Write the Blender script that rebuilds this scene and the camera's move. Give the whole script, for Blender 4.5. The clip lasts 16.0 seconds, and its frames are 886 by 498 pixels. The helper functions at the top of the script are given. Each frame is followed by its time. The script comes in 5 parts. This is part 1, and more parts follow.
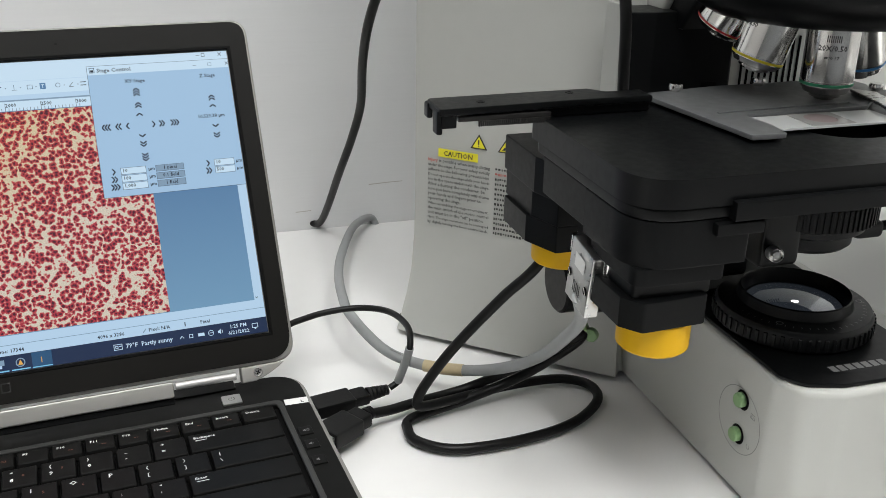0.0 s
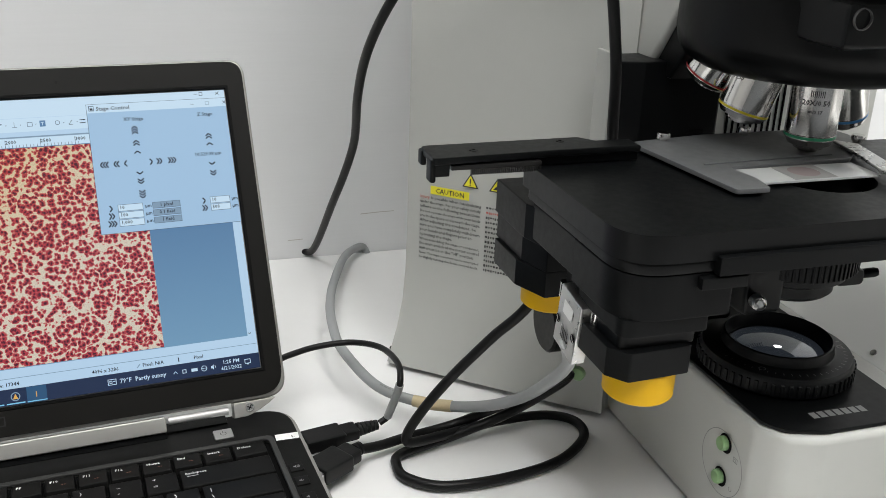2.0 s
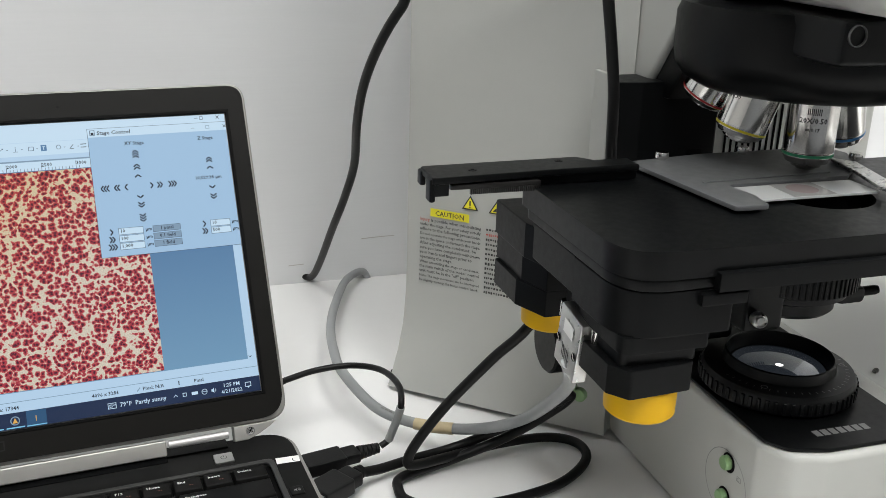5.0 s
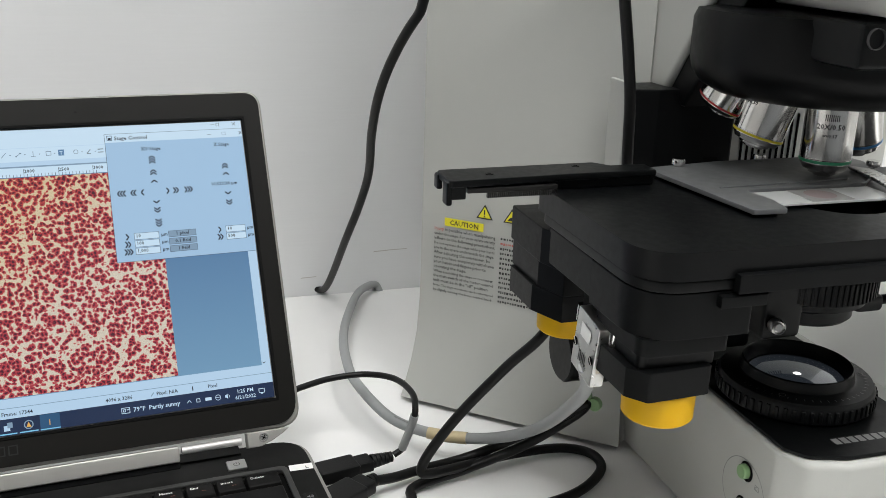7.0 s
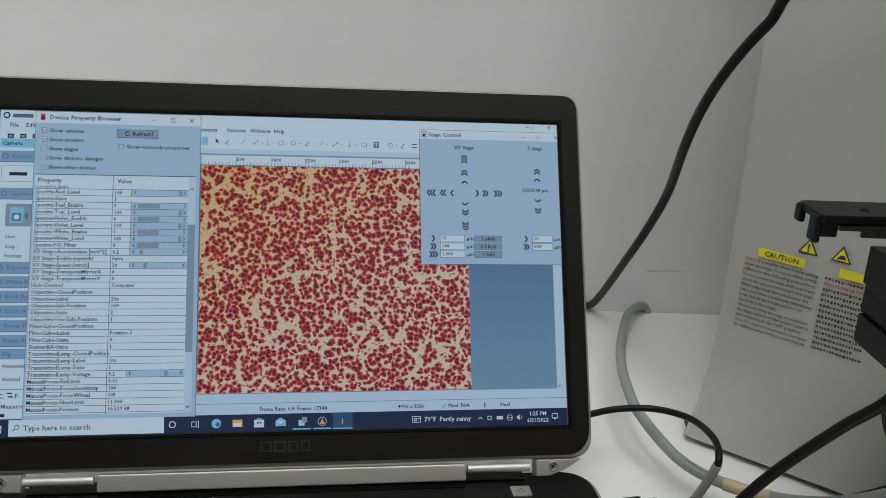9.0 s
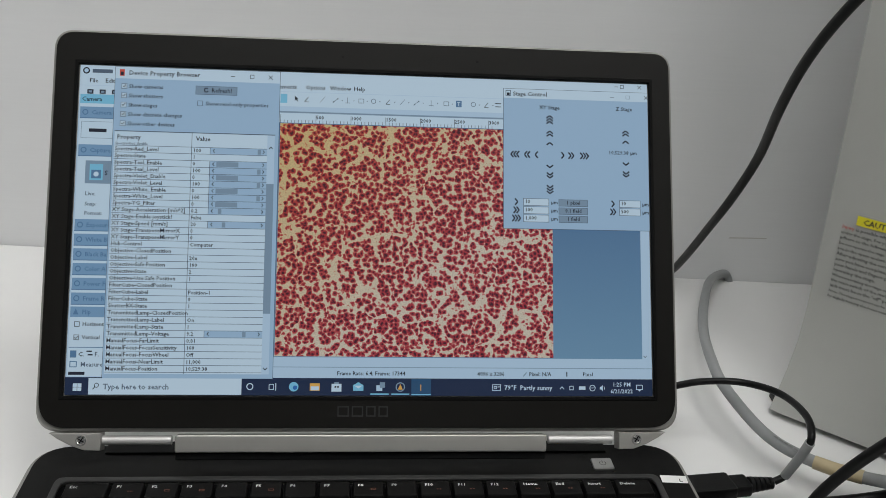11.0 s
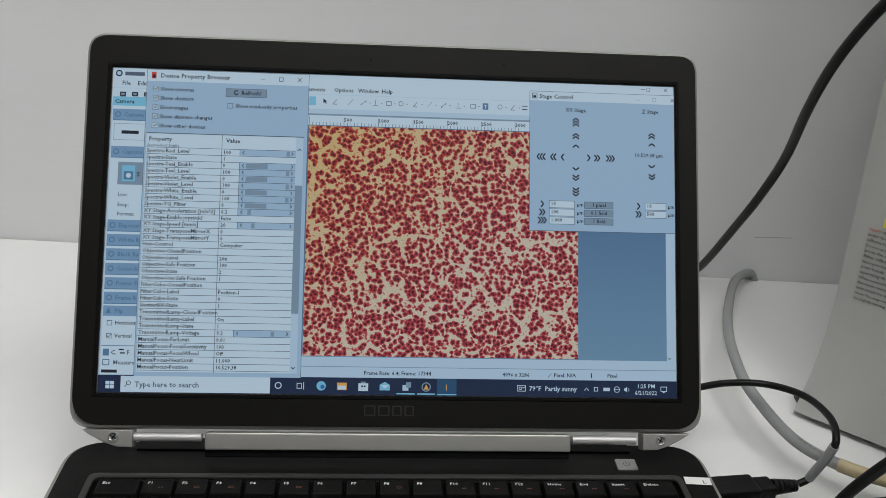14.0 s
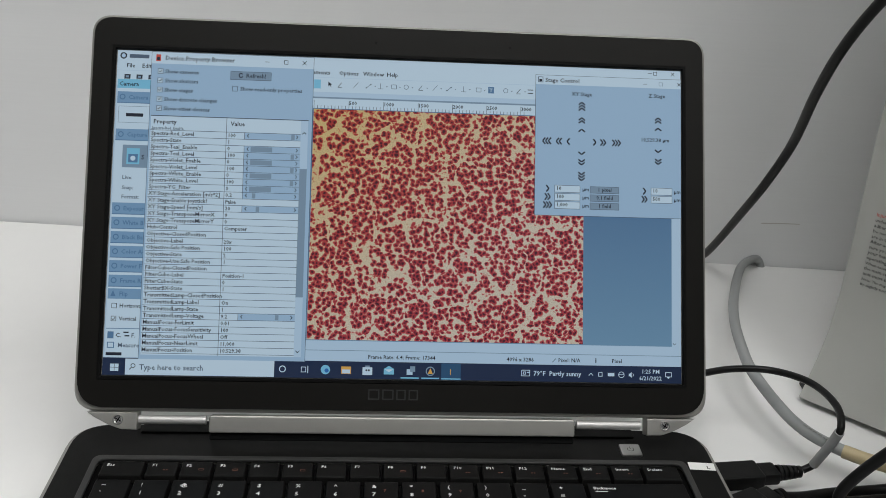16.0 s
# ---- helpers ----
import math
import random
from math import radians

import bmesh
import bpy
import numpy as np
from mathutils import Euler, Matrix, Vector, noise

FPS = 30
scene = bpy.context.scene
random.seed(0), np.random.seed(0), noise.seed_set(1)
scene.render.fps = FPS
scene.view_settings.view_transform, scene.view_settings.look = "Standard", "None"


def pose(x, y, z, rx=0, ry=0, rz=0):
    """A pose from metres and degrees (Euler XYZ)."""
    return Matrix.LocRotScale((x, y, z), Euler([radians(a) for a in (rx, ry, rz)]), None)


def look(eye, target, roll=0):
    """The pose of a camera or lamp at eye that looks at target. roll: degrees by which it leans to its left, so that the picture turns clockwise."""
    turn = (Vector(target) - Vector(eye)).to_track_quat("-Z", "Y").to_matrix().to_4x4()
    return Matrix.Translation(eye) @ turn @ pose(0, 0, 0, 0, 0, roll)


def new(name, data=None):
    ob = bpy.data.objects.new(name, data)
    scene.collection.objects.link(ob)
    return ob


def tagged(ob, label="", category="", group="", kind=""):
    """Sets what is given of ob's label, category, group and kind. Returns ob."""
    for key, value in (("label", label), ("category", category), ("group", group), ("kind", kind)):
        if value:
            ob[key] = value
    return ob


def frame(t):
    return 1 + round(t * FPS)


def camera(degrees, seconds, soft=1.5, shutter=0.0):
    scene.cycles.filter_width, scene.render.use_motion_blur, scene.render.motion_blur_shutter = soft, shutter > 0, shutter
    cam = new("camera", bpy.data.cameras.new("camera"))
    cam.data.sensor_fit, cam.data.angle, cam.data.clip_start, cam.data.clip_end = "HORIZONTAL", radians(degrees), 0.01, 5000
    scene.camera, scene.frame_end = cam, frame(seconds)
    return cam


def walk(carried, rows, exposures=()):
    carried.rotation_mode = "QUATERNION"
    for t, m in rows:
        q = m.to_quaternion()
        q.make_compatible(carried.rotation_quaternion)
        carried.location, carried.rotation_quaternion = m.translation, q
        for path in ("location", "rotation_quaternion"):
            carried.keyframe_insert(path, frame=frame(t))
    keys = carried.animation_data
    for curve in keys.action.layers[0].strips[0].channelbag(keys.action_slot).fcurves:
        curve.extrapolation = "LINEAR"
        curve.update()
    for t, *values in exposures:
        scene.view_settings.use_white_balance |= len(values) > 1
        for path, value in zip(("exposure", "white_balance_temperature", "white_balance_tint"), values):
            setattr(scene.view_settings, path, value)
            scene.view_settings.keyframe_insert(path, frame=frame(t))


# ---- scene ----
cam = camera(49.2, 16.0, soft=0.8, shutter=0.08)
PATH = [
    (0, (0.1, -0.513, 0.332), (0.648, 1.253, -0.429), 1.0),
    (0.5, (0.099, -0.517, 0.341), (0.672, 1.249, -0.405), 1.9),
    (1, (0.098, -0.517, 0.345), (0.667, 1.255, -0.386), 2.0),
    (1.5, (0.096, -0.516, 0.348), (0.667, 1.255, -0.386), 2.1),
    (2, (0.097, -0.516, 0.351), (0.67, 1.254, -0.385), 2.1),
    (2.5, (0.097, -0.516, 0.353), (0.673, 1.254, -0.378), 2.1),
    (3, (0.097, -0.516, 0.353), (0.672, 1.257, -0.37), 2.0),
    (3.5, (0.097, -0.517, 0.354), (0.67, 1.26, -0.364), 2.0),
    (4, (0.098, -0.517, 0.352), (0.672, 1.264, -0.353), 1.7),
    (6.5, (0.0944, -0.5208, 0.3383), (0.6646, 1.2852, -0.3041), 1.73),
    (7, (0.0925, -0.5195, 0.3361), (0.6555, 1.2923, -0.2959), 1.75),
    (7.5, (0.0824, -0.5140, 0.3368), (0.6290, 1.2984, -0.3085), 2.51),
    (8, (0.0610, -0.4939, 0.3318), (0.4885, 1.3572, -0.2935), 3.26),
    (8.5, (0.0493, -0.4760, 0.3329), (0.3384, 1.3971, -0.3057), 3.45),
    (9, (0.0374, -0.4639, 0.3280), (0.1964, 1.4221, -0.3181), 3.56),
    (9.5, (0.0269, -0.4479, 0.3229), (0.1051, 1.4237, -0.3778), 4.16),
    (12, (0.0267, -0.4468, 0.3251), (0.0588, 1.4090, -0.4198), 3.17),
    (12.5, (0.0255, -0.4466, 0.3265), (0.0555, 1.4038, -0.4318), 3.20),
    (13, (0.0275, -0.4491, 0.3252), (0.0446, 1.4038, -0.4275), 3.05),
    (13.5, (0.0274, -0.4505, 0.3259), (0.0272, 1.4044, -0.4220), 2.93),
    (14, (0.0249, -0.4496, 0.3302), (0.0143, 1.4049, -0.4187), 3.01),
    (14.5, (0.0310, -0.4469, 0.3325), (-0.0014, 1.3972, -0.4409), 2.69),
    (15, (0.0251, -0.4478, 0.3311), (0.0124, 1.3932, -0.4503), 3.23),
    (15.5, (0.0265, -0.4471, 0.3297), (0.0057, 1.3922, -0.4555), 3.20),
    (16, (0.0260, -0.4486, 0.3291), (0.0033, 1.3941, -0.4480), 3.10),
]

EXPOSE = [(0, 0.0), (7.2, 0.0), (8.6, -0.6), (9.5, -0.6), (16, -0.6)]
walk(cam, [(t, look(eye, target, roll)) for t, eye, target, roll in PATH], EXPOSE)

# ---- world and lights ----
world = bpy.data.worlds.new("room_air")
scene.world = world
world.use_nodes = True
world.node_tree.nodes["Background"].inputs[0].default_value = (0.95, 0.97, 1.0, 1)
world.node_tree.nodes["Background"].inputs[1].default_value = 0.05


def ceiling_lamp(x, y, w, d, power):
    data = bpy.data.lights.new("ceiling_panel_lamp", "AREA")
    data.shape, data.size, data.size_y, data.energy = "RECTANGLE", w, d, power
    data.color = (0.965, 1.0, 1.025)
    ob = new("ceiling_panel_lamp", data)
    ob.matrix_world = pose(x, y, 1.86)
    return ob


ceiling_lamp(-0.18, -0.90, 0.56, 1.16, 14)
# fill lamp, added to brighten the cabinet under the stage
ceiling_lamp(1.45, -0.60, 0.56, 1.16, 11)
ceiling_lamp(0.58, -0.80, 0.56, 1.16, 11)


# ---- materials ----
def mat(name, color, rough=0.5, metal=0.0, grain=0.0, scale=60.0, bump=0.0, bump_scale=400.0, coat=0.0, stretch=(1, 1, 1), spec=0.5):
    """A painted, moulded or metal surface: base colour with broad and fine variation, and a fine relief."""
    m = bpy.data.materials.new(name)
    m.use_nodes = True
    n, l = m.node_tree.nodes, m.node_tree.links
    p = n["Principled BSDF"]
    p.inputs["Base Color"].default_value = (*color, 1)
    p.inputs["Roughness"].default_value = rough
    p.inputs["Metallic"].default_value = metal
    p.inputs["Coat Weight"].default_value = coat
    p.inputs["Specular IOR Level"].default_value = spec
    co = n.new("ShaderNodeTexCoord")
    mp = n.new("ShaderNodeMapping")
    mp.inputs["Scale"].default_value = stretch
    l.new(co.outputs["Object"], mp.inputs[0])
    if grain:
        broad = n.new("ShaderNodeTexNoise")
        broad.inputs["Scale"].default_value = scale * 0.15
        broad.inputs["Detail"].default_value = 4
        fine = n.new("ShaderNodeTexNoise")
        fine.inputs["Scale"].default_value = scale * 4
        fine.inputs["Detail"].default_value = 6
        for q in (broad, fine):
            l.new(mp.outputs[0], q.inputs["Vector"])
        add = n.new("ShaderNodeMath")
        add.operation = "ADD"
        l.new(broad.outputs[0], add.inputs[0])
        l.new(fine.outputs[0], add.inputs[1])
        ramp = n.new("ShaderNodeMapRange")
        ramp.inputs[1].default_value, ramp.inputs[2].default_value = 0.6, 1.4
        ramp.inputs[3].default_value, ramp.inputs[4].default_value = 1 - grain, 1 + grain
        l.new(add.outputs[0], ramp.inputs[0])
        mul = n.new("ShaderNodeVectorMath")
        mul.operation = "SCALE"
        mul.inputs[0].default_value = color
        l.new(ramp.outputs[0], mul.inputs["Scale"])
        l.new(mul.outputs[0], p.inputs["Base Color"])
        rr = n.new("ShaderNodeMapRange")
        rr.inputs[1].default_value, rr.inputs[2].default_value = 0.6, 1.4
        rr.inputs[3].default_value, rr.inputs[4].default_value = max(0.02, rough - 0.08), min(1, rough + 0.08)
        l.new(add.outputs[0], rr.inputs[0])
        l.new(rr.outputs[0], p.inputs["Roughness"])
    if bump:
        t = n.new("ShaderNodeTexNoise")
        t.inputs["Scale"].default_value = bump_scale
        t.inputs["Detail"].default_value = 3
        l.new(mp.outputs[0], t.inputs["Vector"])
        b = n.new("ShaderNodeBump")
        b.inputs["Strength"].default_value = bump
        b.inputs["Distance"].default_value = 0.0004
        l.new(t.outputs[0], b.inputs["Height"])
        l.new(b.outputs[0], p.inputs["Normal"])
    return m


def glow(name, color, strength):
    """A lit part of the display: black glass that gives off light."""
    m = bpy.data.materials.new(name)
    m.use_nodes = True
    p = m.node_tree.nodes["Principled BSDF"]
    p.inputs["Base Color"].default_value = (0.01, 0.01, 0.012, 1)
    p.inputs["Roughness"].default_value = 0.55
    p.inputs["Emission Color"].default_value = (*color, 1)
    p.inputs["Emission Strength"].default_value = strength
    p.inputs["Specular IOR Level"].default_value = 0.12
    return m


WALL = mat("wall_panel_paint", (0.70, 0.705, 0.71), 0.45, grain=0.02, scale=20, bump=0.25, bump_scale=30, stretch=(0.25, 1, 7))
ROOM = mat("room_paint", (0.72, 0.71, 0.69), 0.8, grain=0.02, scale=5)
# for the unseen south wall, darkened so black parts mirror less light
DIM = mat("dim_reflection_paint", (0.26, 0.27, 0.28), 0.8, grain=0.03, scale=5)
FLOOR = mat("floor_vinyl", (0.36, 0.36, 0.36), 0.4, grain=0.08, scale=8)
DESK = mat("white_laminate", (0.79, 0.785, 0.775), 0.36, grain=0.018, scale=12, bump=0.02, bump_scale=1500)
SCOPE = mat("microscope_paint", (0.44, 0.445, 0.42), 0.42, grain=0.015, scale=30, bump=0.25, bump_scale=2500)
BLACK = mat("black_satin_metal", (0.0026, 0.0029, 0.0031), 0.36, grain=0.02, scale=60, bump=0.015, bump_scale=3000, spec=0.17)
CHAR = mat("charcoal_housing", (0.0034, 0.0037, 0.0039), 0.40, grain=0.05, scale=60, bump=0.05, bump_scale=2500, spec=0.11)
DARK = mat("dark_recess", (0.003, 0.003, 0.003), 0.7, grain=0.1, scale=60, spec=0.08)
PLATE = mat("stage_plate_grey", (0.14, 0.143, 0.146), 0.40, metal=0.3, grain=0.006, scale=50)
YELLOW = mat("yellow_plastic", (0.68, 0.39, 0.001), 0.5, grain=0.03, scale=50, bump=0.06, bump_scale=1500, spec=0.25)
CHROME = mat("chrome", (0.78, 0.77, 0.75), 0.16, metal=1.0, grain=0.04, scale=80)
STEEL = mat("brushed_steel", (0.50, 0.50, 0.49), 0.3, metal=1.0, grain=0.08, scale=80, bump=0.15, bump_scale=1200)
PIN = mat("satin_pin", (0.52, 0.51, 0.50), 0.5, metal=0.6, grain=0.04)
SILVER = mat("silver_magnesium", (0.31, 0.303, 0.285), 0.38, metal=0.55, grain=0.03, scale=60, bump=0.15, bump_scale=2500)
BEZEL = mat("soft_touch_black", (0.0066, 0.0062, 0.0054), 0.5, grain=0.08, scale=40, bump=0.15, bump_scale=3000, spec=0.1)
DECK = mat("deck_black", (0.0056, 0.0056, 0.0053), 0.45, grain=0.06, scale=40, bump=0.1, bump_scale=3000, spec=0.11)
KEY = mat("key_black", (0.0052, 0.0051, 0.0049), 0.42, grain=0.08, scale=60, bump=0.1, bump_scale=3000, spec=0.13)
LEGEND = mat("legend_white", (0.75, 0.75, 0.74), 0.6)
LEGEND_RED = mat("legend_rust", (0.17, 0.065, 0.04), 0.6)
RUBBER = mat("black_cable", (0.007, 0.007, 0.007), 0.36, grain=0.1, scale=80, bump=0.15, bump_scale=900, spec=0.2)
GREYCABLE = mat("grey_cable", (0.28, 0.29, 0.29), 0.45, grain=0.05, scale=80, bump=0.1, bump_scale=900)
TAPE = mat("beige_tape", (0.50, 0.41, 0.25), 0.4, grain=0.08, scale=80)
GREEN = mat("green_button", (0.22, 0.36, 0.17), 0.35, grain=0.04, scale=80)
WHITE = mat("white_paper", (0.80, 0.80, 0.78), 0.6)
PRINT = mat("black_print", (0.03, 0.03, 0.03), 0.6)
PRINT_SOFT = mat("grey_print", (0.22, 0.22, 0.22), 0.6)
PRINT_RED = mat("red_print", (0.50, 0.10, 0.08), 0.6)
LABEL_YELLOW = mat("label_yellow", (0.78, 0.70, 0.03), 0.5)
RED_BAND = mat("red_band", (0.55, 0.02, 0.03), 0.4)
YELLOW_BAND = mat("yellow_band", (0.72, 0.60, 0.02), 0.4)
GREEN_BAND = mat("green_band", (0.02, 0.30, 0.14), 0.4)
BLUE_BAND = mat("blue_band", (0.05, 0.25, 0.60), 0.4)
LENS = mat("coated_lens", (0.035, 0.042, 0.055), 0.10, metal=0.25, coat=1.0, grain=0.45, scale=160)
# weak bluish glow: the lamp underneath, and stand-in for the lens's reflections
_p = LENS.node_tree.nodes["Principled BSDF"]
_p.inputs["Emission Color"].default_value, _p.inputs["Emission Strength"].default_value = (0.62, 0.75, 0.95, 1), 0.025
GLASS = bpy.data.materials.new("slide_glass")
GLASS.use_nodes = True
_p = GLASS.node_tree.nodes["Principled BSDF"]
_p.inputs["Transmission Weight"].default_value, _p.inputs["Roughness"].default_value, _p.inputs["IOR"].default_value = 1.0, 0.03, 1.45
LAMPGLASS = glow("lamp_diffuser", (1.0, 0.97, 0.92), 6.0)
# emission that imitates a bright reflection on the field lens
LENS_GLINT = glow("lens_glint_glow", (1.0, 0.98, 0.95), 3.0)


# ---- building helpers ----
def finish(name, bm, materials, parent=None, label="", smooth=True):
    me = bpy.data.meshes.new(name)
    bm.normal_update()
    bm.to_mesh(me)
    bm.free()
    for m in materials if isinstance(materials, (list, tuple)) else [materials]:
        me.materials.append(m)
    if smooth:
        for f in me.polygons:
            f.use_smooth = True
        me.set_sharp_from_angle(angle=radians(32))
    ob = new(name, me)
    if smooth:
        ob.modifiers.new("weighted_normals", "WEIGHTED_NORMAL").keep_sharp = True
    if parent:
        ob.parent = parent
    if label:
        ob["label"] = label
    return ob


def part(name, bm, material, parent, label="", smooth=True):
    return finish(name, bm, material, parent, label, smooth)


def thing(name, m, label, category, group="", kind=""):
    ob = new(name)
    ob.empty_display_size = 0.02
    ob.matrix_world = m
    return tagged(ob, label, category, group, kind)


def bevel_all(bm, r, seg=2, angle=25):
    edges = [e for e in bm.edges if len(e.link_faces) == 2 and e.calc_face_angle(0) > radians(angle)]
    if edges and r > 0:
        bmesh.ops.bevel(bm, geom=edges, offset=r, segments=seg, affect="EDGES", profile=0.5, clamp_overlap=True)
    return bm


def box(x0, x1, y0, y1, z0, z1, r=0.0, seg=2, m=None):
    bm = bmesh.new()
    bmesh.ops.create_cube(bm, size=1)
    bmesh.ops.scale(bm, vec=(x1 - x0, y1 - y0, z1 - z0), verts=bm.verts)
    bmesh.ops.translate(bm, vec=((x0 + x1) / 2, (y0 + y1) / 2, (z0 + z1) / 2), verts=bm.verts)
    bevel_all(bm, r, seg)
    if m:
        bmesh.ops.transform(bm, matrix=m, verts=bm.verts)
    return bm


def rounded(points, radii, steps=6):
    """Corners of a plan outline, each rounded by its radius."""
    out, n = [], len(points)
    for i, p in enumerate(points):
        p, a, b = Vector(p), Vector(points[i - 1]), Vector(points[(i + 1) % n])
        r = radii[i] if isinstance(radii, (list, tuple)) else radii
        if r <= 0:
            out.append(tuple(p))
            continue
        u, v = (a - p).normalized(), (b - p).normalized()
        half = u.angle(v) / 2
        d = min(r / math.tan(half), (a - p).length * 0.49, (b - p).length * 0.49)
        s, e = p + u * d, p + v * d
        for k in range(steps + 1):
            t = k / steps
            q = s.lerp(p, t).lerp(p.lerp(e, t), t)
            out.append(tuple(q))
    return out


def prism(outline, z0, z1, r=0.0, seg=2, m=None, hole=None, angle=40):
    """A plan outline raised from z0 to z1, its top and bottom edges rounded, with an opening if a hole outline is given."""
    bm = bmesh.new()
    loops = [outline] + ([hole] if hole else [])
    for lo in loops:
        vs = [bm.verts.new((x, y, z0)) for x, y in lo]
        for i in range(len(vs)):
            bm.edges.new((vs[i - 1], vs[i]))
    if hole:
        bmesh.ops.triangle_fill(bm, use_beauty=True, edges=bm.edges[:])
    else:
        bm.faces.new(bm.verts[:])
    ex = bmesh.ops.extrude_face_region(bm, geom=bm.faces[:])
    bmesh.ops.translate(bm, vec=(0, 0, z1 - z0), verts=[v for v in ex["geom"] if isinstance(v, bmesh.types.BMVert)])
    bmesh.ops.recalc_face_normals(bm, faces=bm.faces)
    if r:
        edges = [e for e in bm.edges if len(e.link_faces) == 2 and e.calc_face_angle(0) > radians(angle) and abs(e.verts[0].co.z - e.verts[1].co.z) < 1e-6]
        bmesh.ops.bevel(bm, geom=edges, offset=r, segments=seg, affect="EDGES", profile=0.5, clamp_overlap=True)
    if m:
        bmesh.ops.transform(bm, matrix=m, verts=bm.verts)
    return bm


def lathe(profile, m=None, steps=40, bm=None):
    """A profile of (radius, height) turned about the z axis."""
    bm = bm or bmesh.new()
    rings = []
    for r, z in profile:
        if r < 1e-6:
            rings.append([bm.verts.new((0, 0, z))])
        else:
            rings.append([bm.verts.new((r * math.cos(2 * math.pi * k / steps), r * math.sin(2 * math.pi * k / steps), z)) for k in range(steps)])
    made = []
    for a, b in zip(rings, rings[1:]):
        for k in range(steps):
            j = (k + 1) % steps
            f = [a[k % len(a)], a[j % len(a)], b[j % len(b)], b[k % len(b)]]
            f = list(dict.fromkeys(f))
            if len(f) > 2:
                made.append(bm.faces.new(f))
    bmesh.ops.recalc_face_normals(bm, faces=made)
    if m:
        bmesh.ops.transform(bm, matrix=m, verts=[v for r in rings for v in r])
    return bm


def smooth_path(points, per=10):
    """A Catmull-Rom line through the points."""
    pts = [Vector(p) for p in points]
    pts = [pts[0] * 2 - pts[1]] + pts + [pts[-1] * 2 - pts[-2]]
    out = []
    for a, b, c, d in zip(pts, pts[1:], pts[2:], pts[3:]):
        for k in range(per):
            t = k / per
            out.append(0.5 * (2 * b + (c - a) * t + (2 * a - 5 * b + 4 * c - d) * t * t + (3 * b - a - 3 * c + d) * t ** 3))
    out.append(pts[-2])
    return out


def tube(points, radius, per=10, steps=14, closed_ends=True):
    """A round cable along a smooth line through the points."""
    line = smooth_path(points, per)
    bm = bmesh.new()
    rings, up = [], Vector((0.13, 0.21, 0.97)).normalized()
    for i, p in enumerate(line):
        d = (line[min(i + 1, len(line) - 1)] - line[max(i - 1, 0)]).normalized()
        side = d.cross(up)
        side = (side if side.length > 0.05 else d.cross(Vector((1, 0, 0)))).normalized()
        up = side.cross(d).normalized()
        r = radius(i / (len(line) - 1)) if callable(radius) else radius
        rings.append([bm.verts.new(p + r * (side * math.cos(2 * math.pi * k / steps) + up * math.sin(2 * math.pi * k / steps))) for k in range(steps)])
    for a, b in zip(rings, rings[1:]):
        for k in range(steps):
            bm.faces.new((a[k], a[(k + 1) % steps], b[(k + 1) % steps], b[k]))
    if closed_ends:
        bm.faces.new(rings[0])
        bm.faces.new(rings[-1])
    bmesh.ops.recalc_face_normals(bm, faces=bm.faces)
    return bm


_glyphs = {}


def glyphs(text):
    """Outline of a word in the built-in font, one unit high: corners and faces."""
    if text not in _glyphs:
        cu = bpy.data.curves.new("word", "FONT")
        cu.body, cu.resolution_u, cu.size, cu.offset = text, 1, 1.0, 0.016
        ob = new("word", cu)
        bpy.context.view_layer.update()
        me = bpy.data.meshes.new_from_object(ob.evaluated_get(bpy.context.evaluated_depsgraph_get()))
        vs, fs = [tuple(v.co) for v in me.vertices], [tuple(p.vertices) for p in me.polygons]
        bpy.data.objects.remove(ob)
        bpy.data.curves.remove(cu)
        bpy.data.meshes.remove(me)
        _glyphs[text] = (vs, fs, max([v[0] for v in vs], default=0))
    return _glyphs[text]


